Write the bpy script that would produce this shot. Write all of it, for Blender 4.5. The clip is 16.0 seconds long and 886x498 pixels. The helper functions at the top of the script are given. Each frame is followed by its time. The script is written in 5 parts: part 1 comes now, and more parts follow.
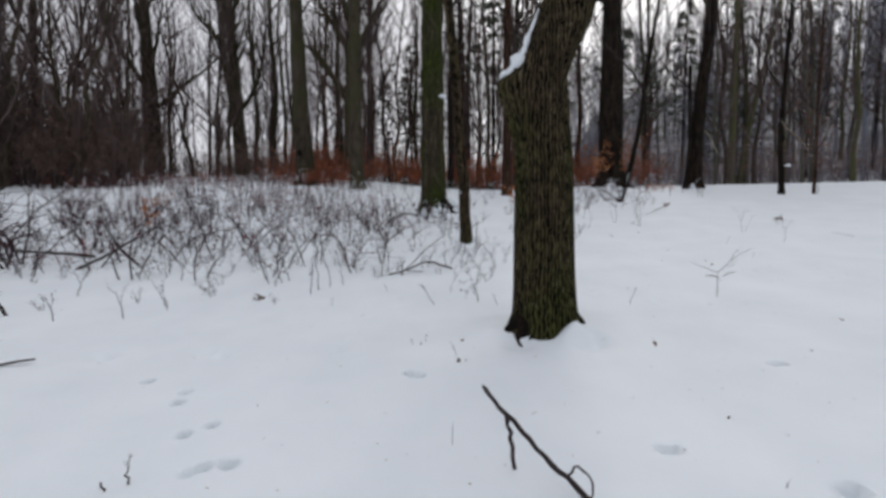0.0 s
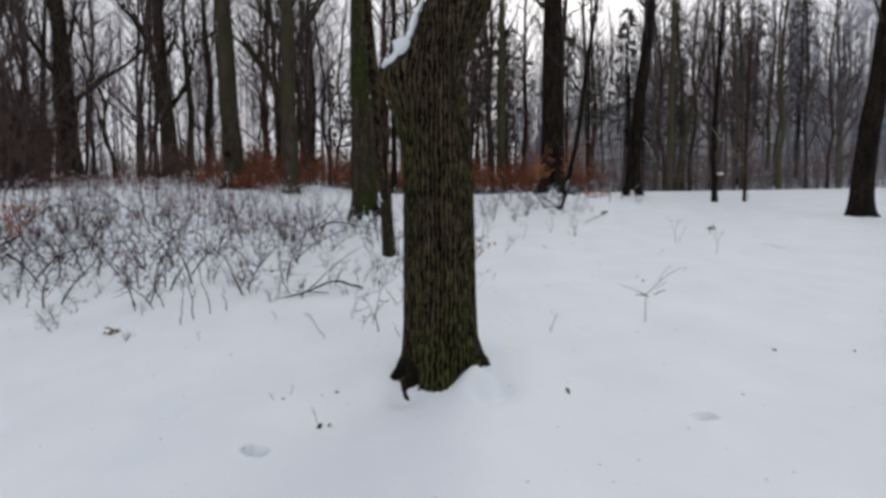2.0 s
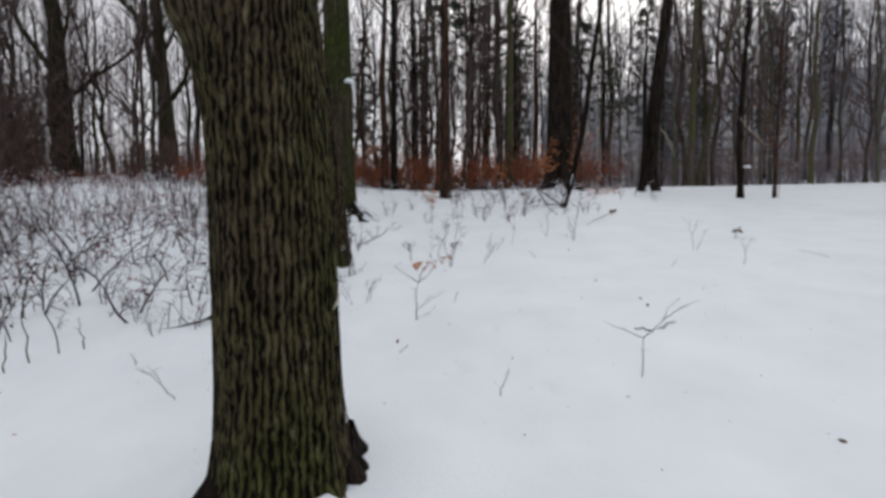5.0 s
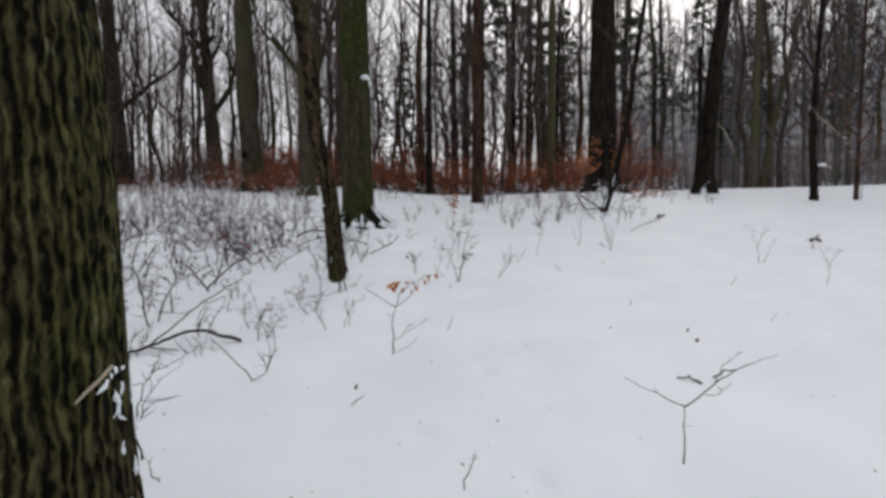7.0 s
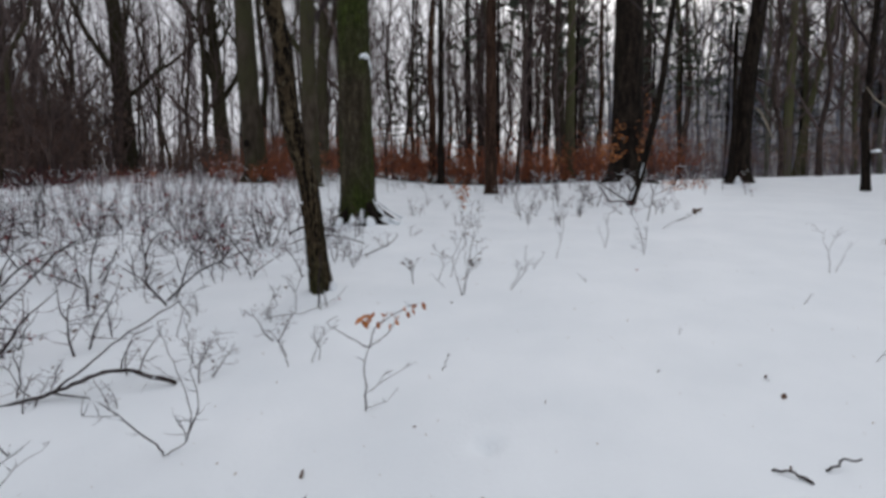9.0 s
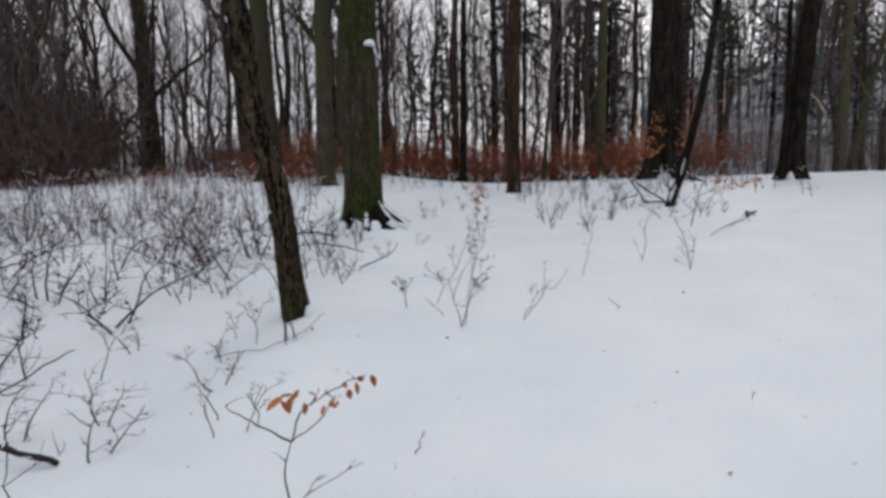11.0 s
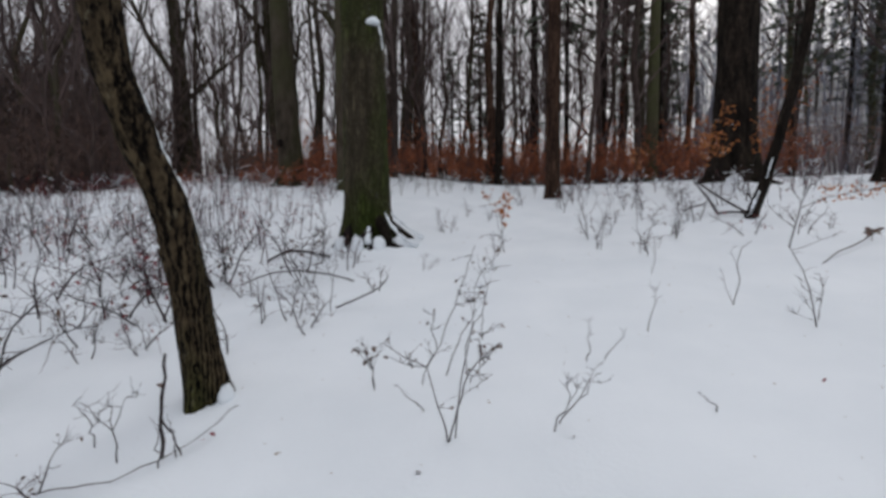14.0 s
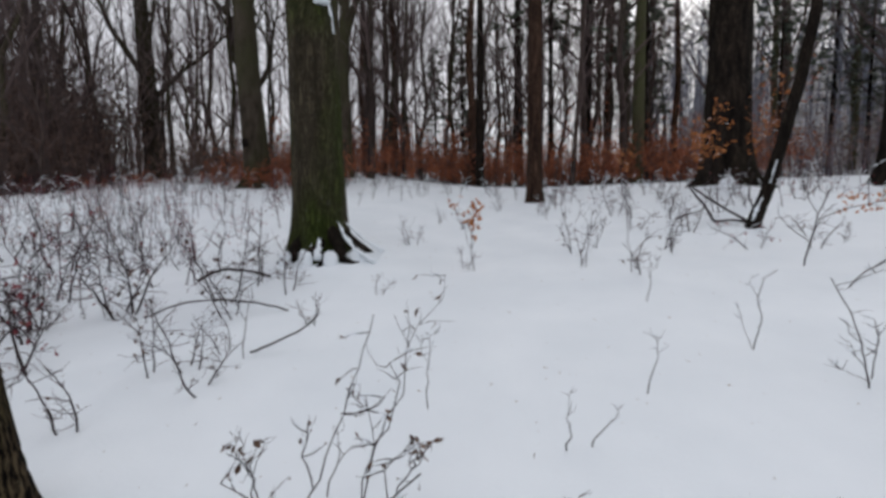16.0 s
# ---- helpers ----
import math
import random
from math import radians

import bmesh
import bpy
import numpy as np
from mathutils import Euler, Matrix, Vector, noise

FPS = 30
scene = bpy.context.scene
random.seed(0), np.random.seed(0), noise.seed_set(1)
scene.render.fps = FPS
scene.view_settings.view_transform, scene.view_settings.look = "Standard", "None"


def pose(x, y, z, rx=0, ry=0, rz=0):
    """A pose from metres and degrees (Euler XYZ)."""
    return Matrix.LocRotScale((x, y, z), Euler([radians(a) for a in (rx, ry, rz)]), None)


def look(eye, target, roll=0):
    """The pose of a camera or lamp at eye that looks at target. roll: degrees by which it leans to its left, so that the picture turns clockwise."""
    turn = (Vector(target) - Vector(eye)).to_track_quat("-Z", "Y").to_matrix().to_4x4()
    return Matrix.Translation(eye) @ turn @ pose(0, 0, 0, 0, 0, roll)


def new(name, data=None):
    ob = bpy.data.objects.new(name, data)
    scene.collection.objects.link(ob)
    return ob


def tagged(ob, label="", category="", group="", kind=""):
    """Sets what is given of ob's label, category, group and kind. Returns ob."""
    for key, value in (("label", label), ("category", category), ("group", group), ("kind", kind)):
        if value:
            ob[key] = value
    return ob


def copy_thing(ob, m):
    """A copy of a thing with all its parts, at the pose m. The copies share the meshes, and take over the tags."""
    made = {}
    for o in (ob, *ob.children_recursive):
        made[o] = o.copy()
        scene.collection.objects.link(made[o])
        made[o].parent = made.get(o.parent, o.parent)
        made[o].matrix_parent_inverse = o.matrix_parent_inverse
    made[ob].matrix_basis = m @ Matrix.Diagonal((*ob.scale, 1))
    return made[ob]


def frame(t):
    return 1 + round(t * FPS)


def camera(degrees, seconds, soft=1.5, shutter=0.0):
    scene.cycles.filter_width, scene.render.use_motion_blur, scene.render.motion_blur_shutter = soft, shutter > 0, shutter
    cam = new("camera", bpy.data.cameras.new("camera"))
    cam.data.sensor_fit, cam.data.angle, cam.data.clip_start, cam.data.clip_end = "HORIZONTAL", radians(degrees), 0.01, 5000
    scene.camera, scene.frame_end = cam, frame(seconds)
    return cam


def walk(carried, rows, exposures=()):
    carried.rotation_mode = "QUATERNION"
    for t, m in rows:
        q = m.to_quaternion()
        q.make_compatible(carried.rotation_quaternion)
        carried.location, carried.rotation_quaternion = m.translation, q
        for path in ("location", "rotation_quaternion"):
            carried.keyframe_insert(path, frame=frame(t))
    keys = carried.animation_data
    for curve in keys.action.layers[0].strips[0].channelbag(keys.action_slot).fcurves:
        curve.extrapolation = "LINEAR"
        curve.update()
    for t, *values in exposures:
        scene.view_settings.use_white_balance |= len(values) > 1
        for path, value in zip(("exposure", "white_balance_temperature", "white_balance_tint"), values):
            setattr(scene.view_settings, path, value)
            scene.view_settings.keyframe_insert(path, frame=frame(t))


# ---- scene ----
cam = camera(86.9, 16.0, soft=3.3)
METRES, EYE, TILT, LEAN, TURN = 8.772, 1.5, 7.28, -0.92, 0.0
ROWS = [
    (0.0, 0.0, 0.0, 0.0, -0.26, -11.22, 1.3),
    (0.5, 0.0231, 0.0194, 0.0029, -1.65, -11.19, 1.14),
    (1.0, 0.0399, 0.0359, 0.0014, -3.54, -10.88, 0.78),
    (1.5, 0.0595, 0.0672, -0.0034, -5.25, -11.0, 0.55),
    (2.0, 0.0703, 0.0899, 0.0019, -5.79, -10.89, 0.5),
    (2.5, 0.0903, 0.1158, -0.0058, -5.81, -11.48, 0.5),
    (3.0, 0.1092, 0.1382, -0.0031, -5.85, -11.84, 0.49),
    (3.5, 0.1259, 0.1645, -0.0129, -5.93, -12.02, 0.48),
    (4.0, 0.1455, 0.1956, -0.0102, -5.51, -11.95, 0.57),
    (6.5, 0.2255, 0.3299, -0.0159, 0.41, -10.68, 1.45),
    (7.0, 0.2436, 0.3604, -0.0203, 1.91, -10.69, 1.7),
    (7.5, 0.2516, 0.381, -0.0138, 2.94, -10.66, 1.79),
    (8.0, 0.2509, 0.4156, -0.0217, 3.24, -11.3, 1.78),
    (8.5, 0.2512, 0.4467, -0.0136, 3.42, -11.63, 1.87),
    (9.0, 0.2573, 0.4802, -0.0211, 3.79, -12.02, 1.99),
    (9.5, 0.2665, 0.5095, -0.0146, 4.69, -12.15, 2.19),
    (12.0, 0.2868, 0.6668, -0.029, 7.79, -12.78, 2.68),
    (12.5, 0.2893, 0.704, -0.0279, 7.7, -13.06, 2.66),
    (13.0, 0.2899, 0.7278, -0.0265, 8.72, -12.27, 2.83),
    (13.5, 0.2959, 0.7611, -0.0293, 10.56, -12.24, 3.05),
    (14.0, 0.2957, 0.7869, -0.0277, 12.1, -11.95, 3.21),
    (14.5, 0.2904, 0.818, -0.0315, 11.89, -12.65, 3.13),
    (15.0, 0.2923, 0.8431, -0.0279, 11.24, -12.36, 3.18),
    (15.5, 0.3002, 0.874, -0.0335, 10.76, -12.07, 3.13),
    (16.0, 0.3087, 0.9029, -0.028, 10.46, -12.1, 3.09),
]
walk(cam, [(t, pose(0, -0.166, EYE, TILT, LEAN, TURN) @ pose(METRES * x, METRES * y, METRES * z, 90 + pitch, roll, yaw)) for t, x, y, z, yaw, pitch, roll in ROWS],
     exposures=[(0.0, 0.0, 6500, 10), (1.0, -0.01, 6500, 10), (1.5, -0.03, 6500, 10), (2.2, 0.0, 6500, 10), (4.0, 0.06, 6500, 10), (6.5, 0.14, 6780, 9), (7.0, 0.11, 6700, 10), (7.5, 0.03, 6450, 10), (8.2, -0.01, 6500, 10), (9.5, 0.06, 6500, 10), (12.0, 0.12, 6500, 10), (13.0, 0.10, 6500, 10), (14.0, 0.06, 6500, 10), (14.5, 0.07, 6500, 10), (15.0, 0.11, 6500, 10), (16.0, 0.13, 6500, 10)])

# ---- sky and light: an even, overcast winter sky ----
world = bpy.data.worlds.new("overcast_sky")
scene.world = world
world.use_nodes = True
wn, wl = world.node_tree.nodes, world.node_tree.links
sky = wn.new("ShaderNodeTexSky")
sky.sky_type, sky.sun_disc = "NISHITA", False
sky.sun_elevation, sky.sun_rotation = radians(35), radians(20)
sky.dust_density, sky.air_density = 4.0, 1.0
pale = wn.new("ShaderNodeHueSaturation")
pale.inputs["Saturation"].default_value = 0.25
cloud = wn.new("ShaderNodeMix")
cloud.data_type = "RGBA"
cloud.inputs[0].default_value = 0.72
cloud.inputs[7].default_value = (8.0, 8.08, 8.75, 1)
wl.new(sky.outputs[0], pale.inputs["Color"])
wl.new(pale.outputs[0], cloud.inputs[6])
wl.new(cloud.outputs[2], wn["Background"].inputs["Color"])
wn["Background"].inputs["Strength"].default_value = 0.1
sun = new("sun", bpy.data.lights.new("sun", "SUN"))
sun.data.energy, sun.data.angle, sun.data.color = 0.5, radians(40), (1.0, 0.98, 0.96)
sun.matrix_world = look((0, 0, 30), (-9, -24, 0))
tagged(sun, kind="structure")


# ---- materials ----
def ramp(nt, stops):
    n = nt.nodes.new("ShaderNodeValToRGB")
    e = n.color_ramp.elements
    while len(e) < len(stops):
        e.new(0.5)
    for k, (p, c) in zip(e, stops):
        k.position, k.color = p, (*c, 1)
    return n


def surface(name, rough=0.85):
    m = bpy.data.materials.new(name)
    m.use_nodes = True
    b = m.node_tree.nodes["Principled BSDF"]
    b.inputs["Roughness"].default_value = rough
    b.inputs["Specular IOR Level"].default_value = 0.25
    return m, m.node_tree, b


def texture(nt, kind, scale, stretch=(1, 1, 1), detail=4.0):
    co, mp = nt.nodes.new("ShaderNodeTexCoord"), nt.nodes.new("ShaderNodeMapping")
    mp.inputs["Scale"].default_value = stretch
    tx = nt.nodes.new("ShaderNodeTex" + kind)
    tx.inputs["Scale"].default_value = scale
    if kind == "Noise":
        tx.inputs["Detail"].default_value = detail
    nt.links.new(co.outputs["Object"], mp.inputs["Vector"])
    nt.links.new(mp.outputs[0], tx.inputs["Vector"])
    return tx


def mixed(nt, fac, a, b, kind="MIX"):
    m = nt.nodes.new("ShaderNodeMix")
    m.data_type, m.blend_type = "RGBA", kind
    for src, k in ((fac, 0), (a, 6), (b, 7)):
        if isinstance(src, (float, int)):
            m.inputs[k].default_value = src
        elif isinstance(src, tuple):
            m.inputs[k].default_value = (*src, 1)
        else:
            nt.links.new(src, m.inputs[k])
    return m.outputs[2]


def math_node(nt, kind, *sources):
    n = nt.nodes.new("ShaderNodeMath")
    n.operation = kind
    for k, src in enumerate(sources):
        if isinstance(src, float):
            n.inputs[k].default_value = src
        else:
            nt.links.new(src, n.inputs[k])
    return n.outputs[0]


def bark(name, dark, light, growth, scale=9.0, relief=0.6, cover=0.55, lichen=(0.2, 0.21, 0.17), squeeze=0.16, groove=0.0, ridges=2.2, count=0):
    """Furrowed bark: long plates between dark grooves, patches of green growth, grey lichen, a different tone from tree to tree."""
    m, nt, b = surface(name, 0.92)
    b.inputs["Specular IOR Level"].default_value = 0.1
    plates = texture(nt, "Noise", scale, (1, 1, squeeze), 6)
    patch = texture(nt, "Noise", 1.1, (1, 1, 0.5), 5)
    spots = texture(nt, "Noise", 17.0, (1, 1, 0.7), 3)
    base = ramp(nt, [(0.32, dark), (0.68, light)])
    nt.links.new(plates.outputs[0], base.inputs[0])
    green = ramp(nt, [(cover - 0.08, (0, 0, 0)), (cover + 0.14, (1, 1, 1))])
    nt.links.new(patch.outputs[0], green.inputs[0])
    grey = ramp(nt, [(0.62, (0, 0, 0)), (0.72, (0.5, 0.5, 0.5))])
    nt.links.new(spots.outputs[0], grey.inputs[0])
    col = mixed(nt, green.outputs[0], base.outputs[0], growth)
    col = mixed(nt, grey.outputs[0], col, lichen)
    height = plates.outputs[0]
    if groove:
        # long wavy ridges that part and meet again, with black furrows between them
        if count:
            place, split = nt.nodes.new("ShaderNodeTexCoord"), nt.nodes.new("ShaderNodeSeparateXYZ")
            nt.links.new(place.outputs["Object"], split.inputs[0])
            value = math_node(nt, "ARCTAN2", split.outputs["Y"], split.outputs["X"])
            value = math_node(nt, "MULTIPLY", value, float(count))
            for size, swing, flat in ((scale * 0.55, 9.0, 0.55), (scale * 1.8, 9.0, 0.45), (scale * 4.5, 4.5, 0.5)):
                sway = texture(nt, "Noise", size, (1, 1, flat), 2)
                value = math_node(nt, "MULTIPLY_ADD", sway.outputs[0], swing, value)
            value = math_node(nt, "SINE", value)
            ridge = math_node(nt, "MULTIPLY_ADD", value, 0.075, 0.105)
            knots = texture(nt, "Noise", scale * 2.6, (1, 1, 0.45), 3)
            ridge = math_node(nt, "MULTIPLY_ADD", knots.outputs[0], 0.36, ridge)
            ridge = math_node(nt, "SUBTRACT", ridge, 0.19)
        else:
            lines = texture(nt, "Noise", scale * ridges, (1, 1, squeeze), 2)
            lines.inputs["Distortion"].default_value = 1.1
            ridge = math_node(nt, "ABSOLUTE", math_node(nt, "SUBTRACT", lines.outputs[0], 0.5))
        grain = texture(nt, "Noise", scale * 9, (1, 1, 0.3), 4)
        blur = nt.nodes.new("ShaderNodeMath")
        blur.operation = "MULTIPLY_ADD"
        blur.inputs[1].default_value = 0.16
        nt.links.new(grain.outputs[0], blur.inputs[0])
        nt.links.new(ridge, blur.inputs[2])
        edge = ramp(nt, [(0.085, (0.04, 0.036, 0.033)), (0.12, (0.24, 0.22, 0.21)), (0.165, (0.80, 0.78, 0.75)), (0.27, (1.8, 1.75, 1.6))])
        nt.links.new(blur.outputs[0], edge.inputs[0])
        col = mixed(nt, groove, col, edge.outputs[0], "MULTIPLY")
        height = mixed(nt, 0.8, plates.outputs[0], edge.outputs[0], "MULTIPLY")
    info = nt.nodes.new("ShaderNodeObjectInfo")
    tone = nt.nodes.new("ShaderNodeMapRange")
    tone.inputs["To Min"].default_value, tone.inputs["To Max"].default_value = 0.7, 1.2
    nt.links.new(info.outputs["Random"], tone.inputs[0])
    hs = nt.nodes.new("ShaderNodeHueSaturation")
    nt.links.new(tone.outputs[0], hs.inputs["Value"])
    nt.links.new(col, hs.inputs["Color"])
    nt.links.new(hs.outputs[0], b.inputs["Base Color"])
    bump = nt.nodes.new("ShaderNodeBump")
    bump.inputs["Strength"].default_value, bump.inputs["Distance"].default_value = relief, 0.03
    nt.links.new(height, bump.inputs["Height"])
    nt.links.new(bump.outputs[0], b.inputs["Normal"])
    return m


def flecked(name, stops, scale, rough=0.8, sheer=0.0):
    """A small-scale surface whose tone wanders and differs from piece to piece."""
    m, nt, b = surface(name, rough)
    tx = texture(nt, "Noise", scale)
    geo = nt.nodes.new("ShaderNodeNewGeometry")
    add = nt.nodes.new("ShaderNodeMath")
    add.operation = "MULTIPLY_ADD"
    add.inputs[1].default_value = 0.6
    half = nt.nodes.new("ShaderNodeMath")
    half.operation = "MULTIPLY"
    half.inputs[1].default_value = 0.4
    nt.links.new(tx.outputs[0], half.inputs[0])
    nt.links.new(geo.outputs["Random Per Island"], add.inputs[0])
    nt.links.new(half.outputs[0], add.inputs[2])
    r = ramp(nt, stops)
    nt.links.new(add.outputs[0], r.inputs[0])
    nt.links.new(r.outputs[0], b.inputs["Base Color"])
    if sheer:
        b.inputs["Transmission Weight"].default_value = 0.0
        b.inputs["Subsurface Weight"].default_value = sheer
        b.inputs["Subsurface Radius"].default_value = (0.02, 0.01, 0.005)
    return m


def snow_surface():
    m, nt, b = surface("snow", 0.55)
    big = texture(nt, "Noise", 1.3, detail=6)
    fine = texture(nt, "Noise", 38.0, detail=8)
    tone = ramp(nt, [(0.3, (0.765, 0.815, 0.85)), (0.7, (0.835, 0.88, 0.91))])
    nt.links.new(big.outputs[0], tone.inputs[0])
    crumbs = texture(nt, "Noise", 21.0, detail=2)
    specks = ramp(nt, [(0.745, (0, 0, 0)), (0.77, (1, 1, 1))])
    nt.links.new(crumbs.outputs[0], specks.inputs[0])
    col = mixed(nt, specks.outputs[0], tone.outputs[0], (0.30, 0.24, 0.18))
    # under the distant trees the snow is thin and leaf litter shows
    place = nt.nodes.new("ShaderNodeTexCoord")
    split = nt.nodes.new("ShaderNodeSeparateXYZ")
    nt.links.new(place.outputs["Object"], split.inputs[0])
    deep = nt.nodes.new("ShaderNodeMapRange")
    deep.inputs["From Min"].default_value, deep.inputs["From Max"].default_value = 30, 48
    nt.links.new(split.outputs["Y"], deep.inputs[0])
    wide = texture(nt, "Noise", 0.35, detail=8)
    bare = ramp(nt, [(0.36, (1, 1, 1)), (0.62, (0.62, 0.62, 0.62))])
    nt.links.new(wide.outputs[0], bare.inputs[0])
    amount = mixed(nt, deep.outputs[0], (0.0, 0.0, 0.0), bare.outputs[0])
    col = mixed(nt, amount, col, (0.085, 0.070, 0.066))
    nt.links.new(col, b.inputs["Base Color"])
    bump = nt.nodes.new("ShaderNodeBump")
    bump.inputs["Strength"].default_value, bump.inputs["Distance"].default_value = 0.25, 0.012
    nt.links.new(fine.outputs[0], bump.inputs["Height"])
    nt.links.new(bump.outputs[0], b.inputs["Normal"])
    return m


SNOW = snow_surface()
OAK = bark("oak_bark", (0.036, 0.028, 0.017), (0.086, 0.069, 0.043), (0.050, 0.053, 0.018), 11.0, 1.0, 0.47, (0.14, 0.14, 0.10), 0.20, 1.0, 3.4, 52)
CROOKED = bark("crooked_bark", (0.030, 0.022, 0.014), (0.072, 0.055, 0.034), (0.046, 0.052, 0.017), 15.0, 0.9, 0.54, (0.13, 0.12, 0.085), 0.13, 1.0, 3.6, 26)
MOSSY = bark("mossy_bark", (0.034, 0.028, 0.018), (0.084, 0.070, 0.048), (0.036, 0.050, 0.010), 6.0, 1.0, 0.47, (0.10, 0.10, 0.078), 0.14, 0.55, 4.0)
BEECH = bark("beech_bark", (0.022, 0.017, 0.012), (0.070, 0.056, 0.042), (0.044, 0.043, 0.022), 4.5, 0.5, 0.48, (0.075, 0.075, 0.062), 0.4)
PINE = bark("pine_bark", (0.028, 0.016, 0.012), (0.125, 0.072, 0.050), (0.075, 0.055, 0.034), 9.0, 0.8, 0.66, (0.10, 0.08, 0.065), 0.2, 0.6)
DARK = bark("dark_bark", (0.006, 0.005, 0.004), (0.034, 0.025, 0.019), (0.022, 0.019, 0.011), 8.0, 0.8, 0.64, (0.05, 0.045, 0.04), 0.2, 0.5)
FAR = bark("slender_bark", (0.030, 0.022, 0.020), (0.095, 0.070, 0.061), (0.062, 0.056, 0.036), 5.0, 0.3, 0.58, (0.10, 0.10, 0.09), 0.5)
TWIG = flecked("twig_bark", [(0.1, (0.009, 0.007, 0.007)), (0.9, (0.045, 0.032, 0.030))], 30)
SHOOT = flecked("purplish_shoot", [(0.1, (0.020, 0.006, 0.010)), (0.9, (0.072, 0.027, 0.036))], 30)
# far twigs coloured light purple-grey to stand in for haze
HAZED = flecked("hazed_twig", [(0.1, (0.155, 0.132, 0.140)), (0.9, (0.36, 0.315, 0.335))], 20)
LEAF = flecked("dry_beech_leaf", [(0.1, (0.22, 0.070, 0.02)), (0.5, (0.44, 0.15, 0.04)), (0.9, (0.55, 0.24, 0.08))], 25, 0.6)
RUST = flecked("rust_leaf", [(0.1, (0.13, 0.036, 0.018)), (0.5, (0.27, 0.080, 0.036)), (0.9, (0.38, 0.130, 0.052))], 8, 0.7)
BROWN = flecked("withered_leaf", [(0.1, (0.05, 0.03, 0.022)), (0.9, (0.17, 0.10, 0.065))], 20, 0.7)
DULL = flecked("brown_leaf", [(0.1, (0.052, 0.032, 0.025)), (0.9, (0.155, 0.095, 0.074))], 20, 0.7)
# brown leaf colour lightened for the haze over distant brush
HAZED_LEAF = flecked("hazed_leaf", [(0.1, (0.11, 0.062, 0.046)), (0.9, (0.30, 0.185, 0.14))], 20, 0.7)
PINK = flecked("crimson_leaf", [(0.1, (0.16, 0.03, 0.04)), (0.9, (0.30, 0.07, 0.07))], 20, 0.7)
GREEN = bark("algae_bark", (0.042, 0.037, 0.023), (0.115, 0.098, 0.064), (0.080, 0.082, 0.040), 5.0, 0.3, 0.42, (0.2, 0.2, 0.16), 0.5)
# twig colour paled to stand in for haze over distant trees
PALE = flecked("pale_twig", [(0.1, (0.034, 0.024, 0.023)), (0.9, (0.120, 0.085, 0.079))], 12)
# haze painted as twig colour: purplish deep in the wood, blue-grey on the slope
HAZE = flecked("purplish_hazed_twig", [(0.1, (0.075, 0.058, 0.064)), (0.9, (0.19, 0.155, 0.170))], 12)
SLATE = flecked("blue_grey_hazed_twig", [(0.1, (0.145, 0.155, 0.195)), (0.9, (0.31, 0.325, 0.39))], 12)
GREY = bark("grey_green_bark", (0.040, 0.038, 0.034), (0.115, 0.110, 0.096), (0.080, 0.086, 0.058), 5.0, 0.3, 0.46, (0.15, 0.15, 0.13), 0.5)
NEEDLE = flecked("conifer_needles", [(0.1, (0.060, 0.078, 0.062)), (0.9, (0.15, 0.17, 0.125))], 6, 0.7)
CUT = flecked("pale_wood", [(0.1, (0.30, 0.25, 0.19)), (0.9, (0.42, 0.36, 0.28))], 12)


